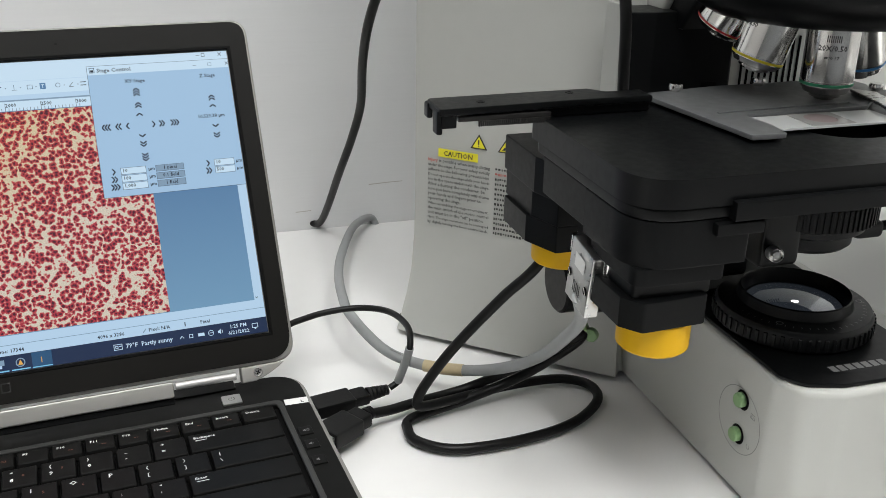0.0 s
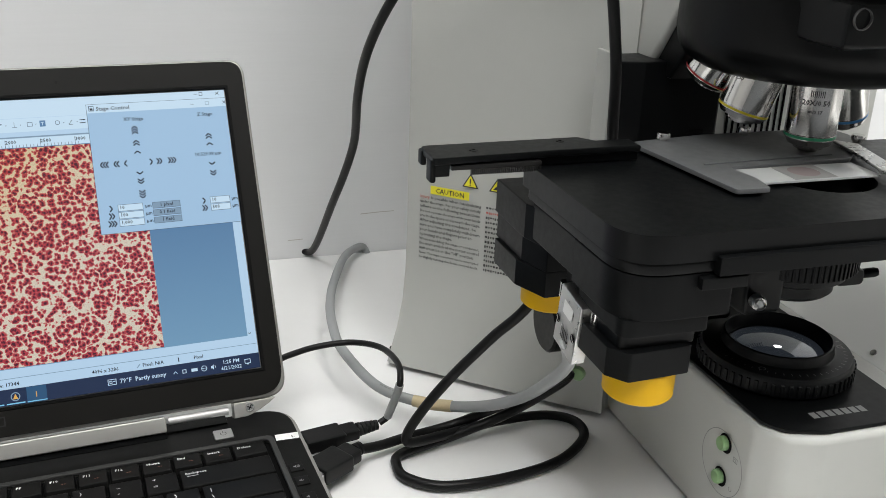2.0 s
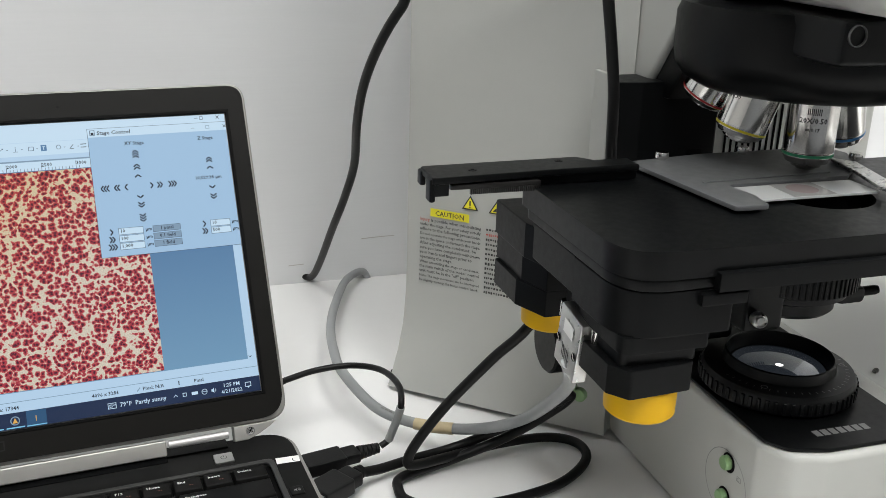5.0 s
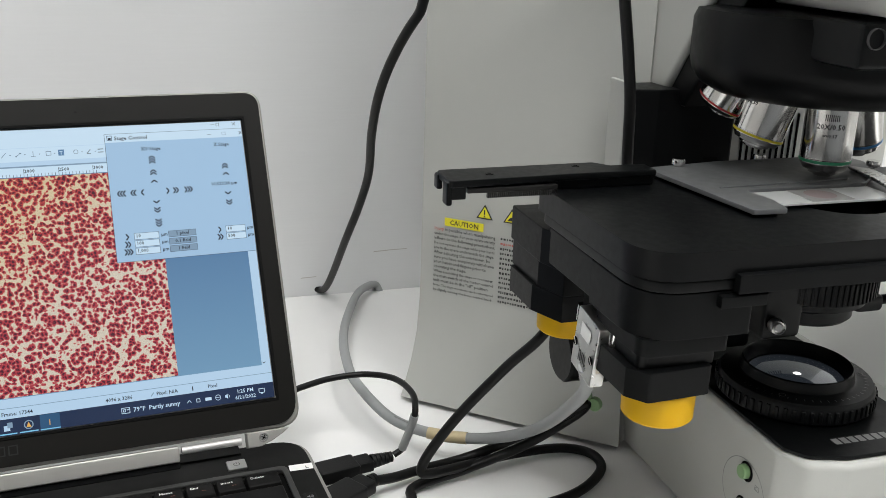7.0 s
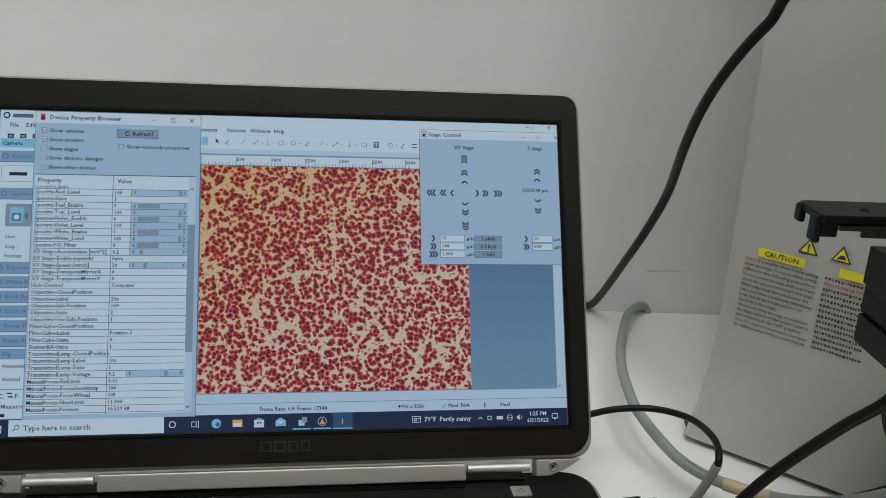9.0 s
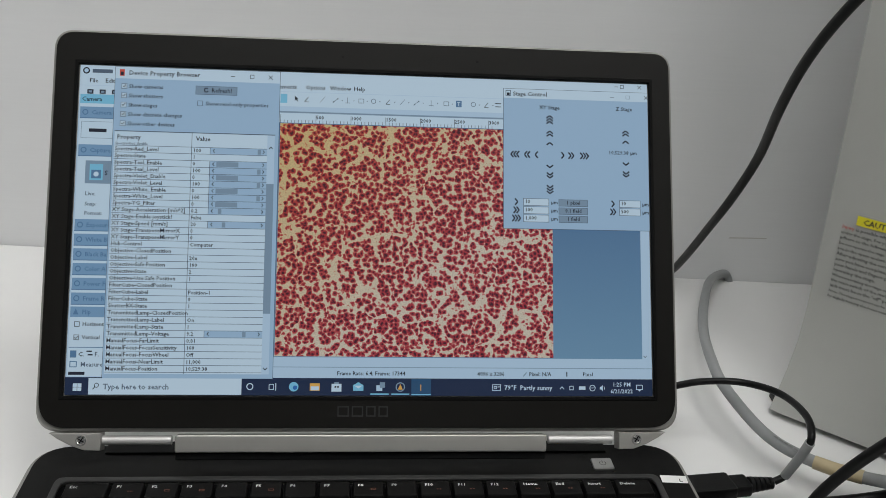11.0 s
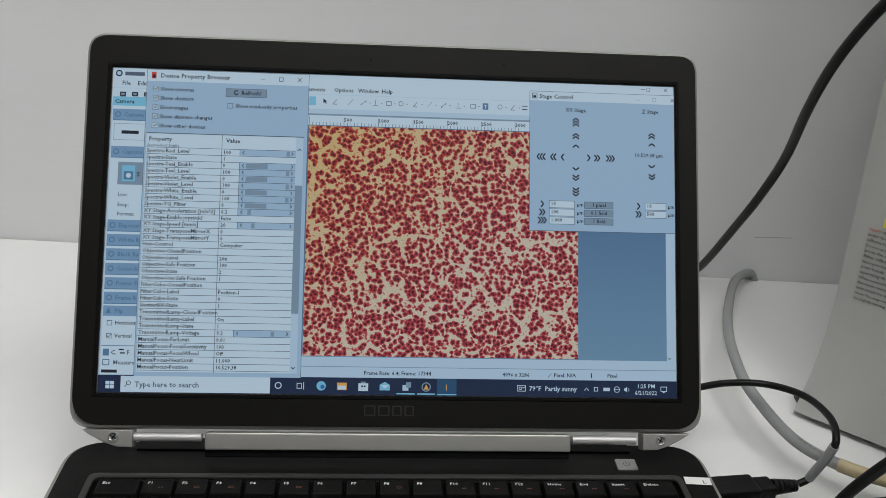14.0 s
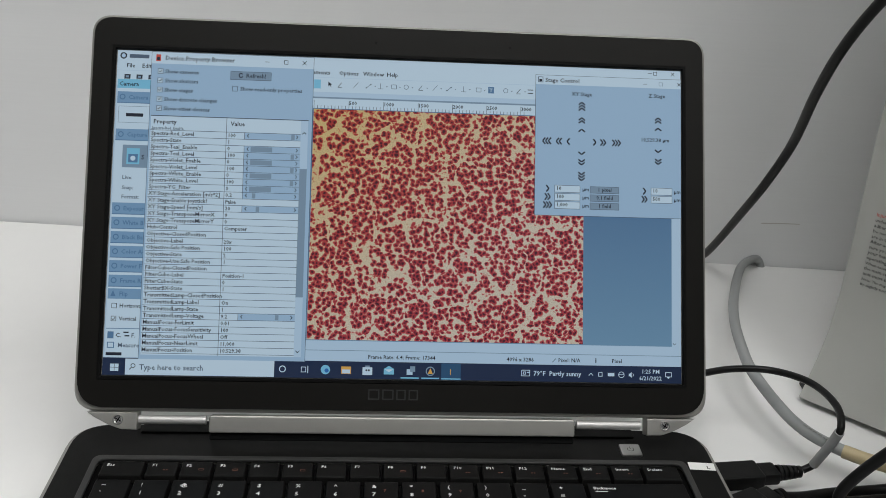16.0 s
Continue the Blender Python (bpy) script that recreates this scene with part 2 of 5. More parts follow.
class Sheet:
    """Flat printed or lit shapes on a plane: x to the right and y down in units of the sheet, each layer a hair above the last."""

    def __init__(self, m, unit, lift=0.00008):
        self.bm, self.m, self.unit, self.lift, self.mats = bmesh.new(), m, unit, lift, []

    def slot(self, material):
        if material not in self.mats:
            self.mats.append(material)
        return self.mats.index(material)

    def poly(self, pts, material, layer=1):
        f = self.bm.faces.new([self.bm.verts.new(self.m @ Vector((x * self.unit, -y * self.unit, layer * self.lift))) for x, y in pts])
        f.material_index = self.slot(material)

    def rect(self, x0, y0, x1, y1, material, layer=1):
        self.poly([(x0, y1), (x1, y1), (x1, y0), (x0, y0)], material, layer)

    def border(self, x0, y0, x1, y1, w, material, layer=1):
        for a in ((x0, y0, x1, y0 + w), (x0, y1 - w, x1, y1), (x0, y0 + w, x0 + w, y1 - w), (x1 - w, y0 + w, x1, y1 - w)):
            self.rect(*a, material, layer)

    def text(self, s, x, y, h, material, layer=2, align=0.0, turn=0.0):
        vs, fs, wide = glyphs(s)
        k = h / 0.7
        c, n = math.cos(turn), math.sin(turn)
        made = []
        for vx, vy, _ in vs:
            px, py = (vx - wide * align) * k, -vy * k
            made.append(self.bm.verts.new(self.m @ Vector(((x + c * px - n * py) * self.unit, -(y + n * px + c * py) * self.unit, layer * self.lift))))
        i = self.slot(material)
        for f in fs:
            try:
                self.bm.faces.new([made[q] for q in f]).material_index = i
            except ValueError:
                pass

    def ring(self, x, y, r, w, material, layer=2, steps=20, start=0.0, sweep=2 * math.pi):
        for k in range(steps):
            a, b = start + sweep * k / steps, start + sweep * (k + 1) / steps
            self.poly([(x + q * math.cos(t), y + q * math.sin(t)) for q, t in ((r, a), (r, b), (r - w, b), (r - w, a))], material, layer)

    def disc(self, x, y, r, material, layer=2, steps=16):
        self.poly([(x + r * math.cos(2 * math.pi * k / steps), y + r * math.sin(2 * math.pi * k / steps)) for k in range(steps)], material, layer)

    def stroke(self, x0, y0, x1, y1, w, material, layer=2):
        d = Vector((x1 - x0, y1 - y0)).normalized() * w / 2
        self.poly([(x0 - d.y, y0 + d.x), (x1 - d.y, y1 + d.x), (x1 + d.y, y1 - d.x), (x0 + d.y, y0 - d.x)], material, layer)

    def done(self, name, parent, label=""):
        return finish(name, self.bm, self.mats, parent, label, smooth=False)


# ---- the room ----
def setting(name, bm, material, label):
    return tagged(finish(name, bm, material), label, kind="structure")


setting("wall_north", box(-2.5, 2.5, 0.339, 0.439, 0.0 - 0.75, 1.9), WALL, "off-white painted wall panel with faint horizontal streaks")
# out of view; its dark colour only dims what the black fronts reflect
setting("wall_south", box(-2.5, 2.5, -3.1, -3.0, -0.75, 1.9), DIM, "plain unseen wall, dark grey to keep reflections dim")
setting("wall_east", box(2.5, 2.6, -3.1, 0.439, -0.75, 1.9), ROOM, "plain off-white wall")
setting("wall_west", box(-2.6, -2.5, -3.1, 0.439, -0.75, 1.9), ROOM, "plain off-white wall")
setting("floor", box(-2.6, 2.6, -3.1, 0.439, -0.85, -0.75), FLOOR, "grey vinyl floor")
setting("ceiling", box(-2.6, 2.6, -3.1, 0.439, 1.9, 2.0), ROOM, "plain white ceiling")
# unseen panels at the lamps; the one at x 1.45 goes with the added fill
for lx, ly in ((-0.18, -0.90), (1.45, -0.60), (0.58, -0.80)):
    lamp = thing("ceiling_light", pose(lx, ly, 1.9), "flat white ceiling light panel, switched on, added out of view", "ceiling light", "ceiling lights")
    part("frame", box(-0.32, 0.32, -0.62, 0.62, -0.03, -0.001, 0.004), ROOM, lamp)
    part("diffuser", box(-0.29, 0.29, -0.59, 0.59, -0.034, -0.0305), LAMPGLASS, lamp, "glowing white diffuser")

desk = thing("desk", pose(0, 0, 0), "white laminate desk against the wall", "desk")
part("tabletop", box(-1.1, 1.3, -0.62, 0.3375, -0.03, 0.0, 0.002), DESK, desk)
for lx in (-1.04, 1.24):
    for ly in (-0.56, 0.28):
        part("leg", box(lx - 0.025, lx + 0.025, ly - 0.025, ly + 0.025, -0.75, -0.0305, 0.003), STEEL, desk)

# scuffs on the wall above the desk
scuff = Sheet(Matrix.Translation((0, 0.3385, 0)) @ pose(0, 0, 0, 90, 0, 0), 1.0, 0.0002)
SCUFF = mat("wall_scuff", (0.48, 0.46, 0.43), 0.7)
scuff.poly([(0.289, -0.0384), (0.306, -0.0392), (0.322, -0.0396), (0.3225, -0.0403), (0.307, -0.0401), (0.290, -0.0394)], SCUFF, 1)
scuff.poly([(0.219, -0.0168), (0.234, -0.0174), (0.234, -0.0181), (0.220, -0.0177)], SCUFF, 1)
tagged(scuff.done("wall_scuff", None), "thin grey scuff marks on the white wall", "scuff mark", kind="structure")

# ---- the laptop ----
SCREEN_W, SCREEN_H, TILT, SILL = 0.3094, 0.1739, radians(28), 0.063
laptop = thing("laptop", pose(0, 0, 0, 0, 0, 5), "open dark grey business laptop with silver edges on the white desk", "laptop")
LID = Matrix(((1, 0, 0, 0), (0, math.sin(TILT), -math.cos(TILT), 0), (0, math.cos(TILT), math.sin(TILT), SILL), (0, 0, 0, 1)))

# base: silver tray, black deck, recessed keyboard
base_plan = rounded([(-0.1740, -0.232), (0.1740, -0.232), (0.1740, 0.012), (-0.1740, 0.012)], [0.012, 0.012, 0.022, 0.022], 8)
deck_plan = rounded([(-0.1712, -0.2295), (0.1712, -0.2295), (0.1716, 0.0095), (-0.1716, 0.0095)], [0.011, 0.011, 0.020, 0.020], 8)
well_plan = rounded([(-0.1545, -0.1410), (0.1545, -0.1410), (0.1545, -0.0215), (-0.1545, -0.0215)], 0.004, 4)
part("base", prism(base_plan, 0.004, 0.0245, 0.0025, 3, hole=well_plan), SILVER, laptop, "silver metal tray with rounded corners")
part("deck", prism(deck_plan, 0.0235, 0.0262, 0.0007, 2, hole=well_plan), DECK, laptop, "matt black palm rest and keyboard surround")
rim = prism(rounded([(-0.1565, -0.1430), (0.1565, -0.1430), (0.1565, -0.0195), (-0.1565, -0.0195)], 0.005, 4), 0.0250, 0.0268, 0.0006, 2,
            hole=rounded([(-0.1530, -0.1395), (0.1530, -0.1395), (0.1530, -0.0230), (-0.1530, -0.0230)], 0.004, 4))
part("keyboard_rim", rim, mat("rim_grey", (0.040, 0.040, 0.039), 0.4, metal=0.3, grain=0.05), laptop, "dark grey satin rim")
part("keyboard_tray", box(-0.1545, 0.1545, -0.141, -0.0215, 0.0215, 0.0228), DARK, laptop)
for fx in (-0.15, 0.15):
    for fy in (-0.21, -0.015):
        part("rubber_foot", box(fx - 0.012, fx + 0.012, fy - 0.005, fy + 0.005, 0.0, 0.0042, 0.001), RUBBER, laptop)
part("touchpad", box(-0.052, 0.038, -0.212, -0.158, 0.0258, 0.0265, 0.0004), KEY, laptop)

key_cache = {}


def key_mesh(w, d):
    """A key cap: a sloping-sided block with a slightly dished, softly rounded top."""
    k = (round(w, 5), round(d, 5))
    if k not in key_cache:
        bm = bmesh.new()
        lo = [(-w / 2, -d / 2), (w / 2, -d / 2), (w / 2, d / 2), (-w / 2, d / 2)]
        hi = [(-w / 2 + 0.0007, -d / 2 + 0.0012), (w / 2 - 0.0007, -d / 2 + 0.0012), (w / 2 - 0.0007, d / 2 - 0.0004), (-w / 2 + 0.0007, d / 2 - 0.0004)]
        a = [bm.verts.new((x, y, 0.0005)) for x, y in lo]
        b = [bm.verts.new((x, y, 0.0048)) for x, y in hi]
        for i in range(4):
            bm.faces.new((a[i - 1], a[i], b[i], b[i - 1]))
        bm.faces.new(b)
        bm.faces.new(a[::-1])
        bmesh.ops.recalc_face_normals(bm, faces=bm.faces)
        bevel_all(bm, 0.0005, 2)
        me = bpy.data.meshes.new("key")
        bm.to_mesh(me)
        bm.free()
        me.materials.append(KEY)
        key_cache[k] = me
    return key_cache[k]


def add_key(x, y, w, d, marks):
    """One key with its printed marks: (text, dx, dy, height, material) from the cap's upper left corner, in millimetres."""
    ob = new("key", key_mesh(w, d))
    ob.parent = laptop
    ob.location = (x, y, 0.0228)
    if marks:
        sh = Sheet(Matrix.Translation((-w / 2 + 0.0013, d / 2 - 0.0012, 0.00484)), 0.001, 0.00005)
        for s, dx, dy, h, material in marks:
            if s in ("left_arrow",):
                sh.rect(dx, dy - 0.25, dx + 6, dy + 0.25, material, 1)
                sh.poly([(dx - 0.6, dy), (dx + 0.9, dy - 0.7), (dx + 0.9, dy + 0.7)], material, 1)
            elif s == "bar":
                sh.rect(dx, dy + 0.2, dx + 1.0, dy + 0.8, material, 1)
                sh.poly([(dx + 1.5, dy), (dx + 2.7, dy + 0.5), (dx + 1.5, dy + 1.0)], material, 1)
            elif s == "frame":
                sh.border(dx, dy, dx + 2.6, dy + 1.5, 0.3, material, 1)
            else:
                sh.text(s, dx, dy, h, material, 1)
        sh.done("legend", ob)


U = 0.01905
ROW_Y = [-0.0325, -0.0505, -0.0695, -0.0886, -0.1076, -0.1270]
# function row
fn = [("Esc", 0.0225)] + [("F%d" % i, 0.0170) for i in range(1, 13)] + [("Home", 0.0170), ("End", 0.0170), ("Insert", 0.0170), ("Delete", 0.0205)]
total = sum(w for _, w in fn)
x = -0.1505
scale_fn = 0.301 / total
for name, w in fn:
    w *= scale_fn
    marks = [(name, 1.6, 3.6, 2.05, LEGEND)]
    if name in ("F2", "F3", "F5", "F8"):
        marks.append(("frame", 8.2, 5.2, 0, LEGEND_RED))
    elif name in ("F1", "F10", "F11", "F12", "Home", "End", "Insert"):
        marks.append(("bar", 7.6, 5.9, 0, LEGEND_RED))
    add_key(x + w / 2, ROW_Y[0], w - 0.0007, 0.0135, marks)
    x += w
# number row and letters
rows = [
    (-0.1505, [("~`", 1.0)] + list(zip(["!1", "@2", "#3", "$4", "%5", "^6", "&7", "*8", "(9", ")0", "_-", "+="], [1.0] * 12)) + [("Backspace", 0)]),
    (-0.1505, [("Tab", 1.5)] + [(c, 1.0) for c in "QWERTYUIOP"] + [("{[", 1.0), ("}]", 1.0), ("|\\", 0)]),
    (-0.1505, [("Caps Lock", 1.75)] + [(c, 1.0) for c in "ASDFGHJKL"] + [(":;", 1.0), ("\"'", 1.0), ("Enter", 0)]),
    (-0.1505, [("Shift", 2.25)] + [(c, 1.0) for c in "ZXCVBNM"] + [("<,", 1.0), (">.", 1.0), ("?/", 1.0), ("Shift", 0)]),
    (-0.1505, [("Ctrl", 1.25), ("Fn", 1.0), ("", 1.0), ("Alt", 1.0), ("", 5.0), ("Alt", 1.0), ("", 1.0), ("Ctrl", 1.0), ("", 0)]),
]
for y, (x, keys) in zip(ROW_Y[1:], rows):
    for s, u in keys:
        w = u * U if u else 0.1505 - x
        if s == "Backspace" or s == "Enter":
            marks = [(s, 2.0, 4.2, 2.0, LEGEND), ("left_arrow", 3.0, 6.0, 0, LEGEND)]
        elif len(s) == 2 and not s.isalpha():
            marks = [(s[0], 3.2, 4.6, 2.6, LEGEND), (s[1], 3.2, 11.0, 2.8, LEGEND)]
        elif len(s) == 1:
            marks = [(s, 3.2, 5.2, 3.2, LEGEND)]
        elif s:
            marks = [(s, 2.0, 4.2, 2.0, LEGEND)]
        else:
            marks = []
        if s in ("&7", "*8", "(9", "U", "I", "O"):
            marks.append((s[-1] if len(s) == 2 else {"U": "4", "I": "5", "O": "6"}[s], 9.0, 7.5, 2.0, LEGEND_RED))
        add_key(x + w / 2, y, w - 0.0007, 0.0184, marks)
        x += w

# power button, sticker, side keys
power = part("power_button", prism(rounded([(0.1228, -0.0160), (0.1342, -0.0160), (0.1342, -0.0056), (0.1228, -0.0056)], 0.0010, 3), 0.0258, 0.0275, 0.0005, 2), STEEL, laptop, "brushed silver power button")
sh = Sheet(Matrix.Translation((0.1285, -0.0107, 0.0275)), 0.001, 0.00005)
sh.ring(0, 0, 1.9, 0.35, PRINT, 1, 18, radians(-55), radians(290))
sh.rect(-0.2, -2.4, 0.2, -0.4, PRINT, 1)
sh.done("power_mark", power)
sh = Sheet(Matrix.Translation((0.1576, -0.0205, 0.02625)) @ pose(0, 0, 0, 0, 0, -4), 0.001, 0.00008)
sh.rect(0, 0, 14, 6.6, WHITE, 1)
sh.text("L", 9.4, 5.4, 2.7, PRINT, 2)
sh.done("sticker", laptop, "small white sticker lettered L")
for k, ky in enumerate((-0.058, -0.072, -0.088)):
    b = part("volume_button", box(0.1575, 0.1655, ky - 0.0042, ky + 0.0042, 0.0258, 0.0271, 0.0006), KEY, laptop)
    sh = Sheet(Matrix.Translation((0.1615, ky, 0.02712)), 0.001, 0.00005)
    sh.poly([(-1.6, -0.5), (-0.8, -0.5), (0, -1.3), (0, 1.3), (-0.8, 0.5), (-1.6, 0.5)], PRINT_SOFT, 1)
    for q in range(2 - min(k, 2) + (k == 0)):
        sh.ring(-0.2, 0, 1.1 + 0.6 * q, 0.25, PRINT_SOFT, 1, 6, radians(-45), radians(90))
    sh.done("volume_mark", b)

# lid: silver shell, black bezel round the display
lid_half, lid_top, lid_low = 0.1692, SCREEN_H + 0.0198, -0.0190
shell = prism(rounded([(-lid_half, lid_low), (lid_half, lid_low), (lid_half, lid_top), (-lid_half, lid_top)], [0.013, 0.013, 0.011, 0.011], 8), -0.0095, -0.0010, 0.002, 3, LID)
lid = part("lid", shell, SILVER, laptop, "silver metal lid shell")
i = 0.0021
bezel_plan = rounded([(-lid_half + i, lid_low + i), (lid_half - i, lid_low + i), (lid_half - i, lid_top - i), (-lid_half + i, lid_top - i)], [0.0155, 0.0155, 0.0098, 0.0098], 8)
display_gap = [(-SCREEN_W / 2 - 0.0006, -0.0006), (SCREEN_W / 2 + 0.0006, -0.0006), (SCREEN_W / 2 + 0.0006, SCREEN_H + 0.0006), (-SCREEN_W / 2 - 0.0006, SCREEN_H + 0.0006)]
part("bezel", prism(bezel_plan, -0.0012, 0.0010, 0.0006, 2, LID, hole=display_gap), BEZEL, lid, "matt black bezel")
gasket = [(x + (0.0019 if x > 0 else -0.0019), y + (0.0019 if y > 0.01 else -0.0019)) for x, y in display_gap]
part("display_gasket", prism(gasket, 0.0004, 0.0014, 0.0003, 1, LID, hole=[(x * 0.9995, y) for x, y in display_gap]), DARK, lid, "thin black frame round the display")
for sx in (-0.016, 0.058):
    part("bezel_pinhole", lathe([(0, 0), (0.0008, 0), (0.0008, 0.00012), (0, 0.00012)], LID @ Matrix.Translation((sx, SCREEN_H + 0.0090, 0.00098)), 10), DARK, lid)
# embossed maker's mark, kept as a plain shape
mark = Sheet(LID @ Matrix.Translation((-0.0155, -0.0055, 0.00104)), 0.001, 0.00006)
EMBOSS = mat("embossed_gloss", (0.03, 0.03, 0.03), 0.15, coat=0.5)
for q, wq in ((0, 6), (7.5, 6), (15, 5), (21.5, 5)):
    mark.border(q, 0, q + wq, 5.5, 0.7, EMBOSS, 1)
mark.done("maker_mark", lid, "glossy embossed maker's mark")
# hinge: long silver bar, two thin pins, two screwed end caps
DROP = LID @ Matrix.Translation((0, lid_low, 0))
part("hinge_bar", box(-0.0985, 0.0960, -0.0105, -0.0012, -0.0085, 0.0005, 0.0012, 2, DROP), SILVER, laptop, "long satin silver hinge cover")
part("hinge_shadow_strip", box(-0.0985, 0.0960, -0.0145, -0.0108, -0.0085, -0.0030, 0.0005, 1, DROP), CHAR, laptop)
for a, b in ((-0.1365, -0.1005), (0.0975, 0.1325)):
    part("hinge_pin", lathe([(0, 0), (0.0024, 0), (0.0024, b - a), (0, b - a)], DROP @ Matrix.Translation((a, -0.0042, -0.0035)) @ pose(0, 0, 0, 0, 90, 0), 20), PIN, laptop)
    part("hinge_well", box(a - 0.001, b + 0.001, 0.0015, 0.0125, 0.0245, 0.0272, 0.0006), DECK, laptop)
for s in (-1, 1):
    pts = [(0.1375, -0.0002), (0.1375, -0.0092), (0.1455, -0.0090), (0.1525, -0.0066), (0.1595, -0.0030), (0.1635, -0.0002)]
    pts = [(s * (px - 0.0022), py) for px, py in pts]
    cap = part("hinge_cap", prism(pts if s < 0 else pts[::-1], -0.0085, 0.0012, 0.0006, 2, DROP), SILVER, laptop, "silver hinge end cap")
    at = DROP @ Matrix.Translation((s * 0.1450, -0.0040, 0.0012))
    screw = part("screw", lathe([(0, 0.0002), (0.0017, 0.0002), (0.0021, 0.0005), (0.0026, 0.0005), (0.0028, 0), (0, 0)], at, 24), CHROME, cap)
    sh = Sheet(at @ Matrix.Translation((0, 0, 0.0003)), 0.001, 0.00005)
    sh.stroke(-1.3, -0.8, 1.3, 0.8, 0.5, DARK, 1)
    sh.stroke(-0.8, 1.3, 0.8, -1.3, 0.5, DARK, 2)
    sh.done("screw_slot", cap)

# ---- what the display shows ----
G = 0.86
UI_BACK = glow("lit_window_grey", (0.38, 0.58, 0.80), G)
UI_PALE = glow("lit_pale", (0.50, 0.70, 0.90), G)
UI_WHITE = glow("lit_white", (0.62, 0.81, 0.97), G)
UI_LINE = glow("lit_line", (0.07, 0.11, 0.17), G)
UI_MID = glow("lit_mid_grey", (0.23, 0.35, 0.48), G)
UI_TEXT = glow("lit_text", (0.008, 0.014, 0.03), G)
UI_SOFT = glow("lit_soft_text", (0.09, 0.14, 0.21), G)
UI_BLUE = glow("lit_panel_blue", (0.20, 0.38, 0.60), G)
UI_STEEL = glow("lit_steel_blue", (0.10, 0.23, 0.42), G)
UI_CYAN = glow("lit_cyan", (0.22, 0.60, 0.85), G)
UI_SELECT = glow("lit_select", (0.02, 0.16, 0.52), G)
UI_BAR = glow("lit_taskbar", (0.006, 0.022, 0.07), G)
UI_BAR_HI = glow("lit_taskbar_open", (0.02, 0.09, 0.20), G)
UI_ORANGE = glow("lit_orange", (0.80, 0.45, 0.10), G)
UI_RED = glow("lit_red", (0.65, 0.08, 0.05), G)



def blue_run():
    """The program's work area, deep blue above and paler below."""
    m = glow("lit_work_area", (0.10, 0.23, 0.42), G)
    n, l = m.node_tree.nodes, m.node_tree.links
    co, sep, ramp = n.new("ShaderNodeTexCoord"), n.new("ShaderNodeSeparateXYZ"), n.new("ShaderNodeMapRange")
    l.new(co.outputs["Object"], sep.inputs[0])
    ramp.inputs[1].default_value, ramp.inputs[2].default_value = SILL + 0.018, SILL + 0.095
    l.new(sep.outputs["Z"], ramp.inputs[0])
    mix = n.new("ShaderNodeMix")
    mix.data_type = "RGBA"
    mix.inputs[6].default_value, mix.inputs[7].default_value = (0.17, 0.34, 0.52, 1), (0.085, 0.20, 0.38, 1)
    l.new(ramp.outputs[0], mix.inputs[0])
    l.new(mix.outputs[2], n["Principled BSDF"].inputs["Emission Color"])
    return m


UI_WORK = blue_run()


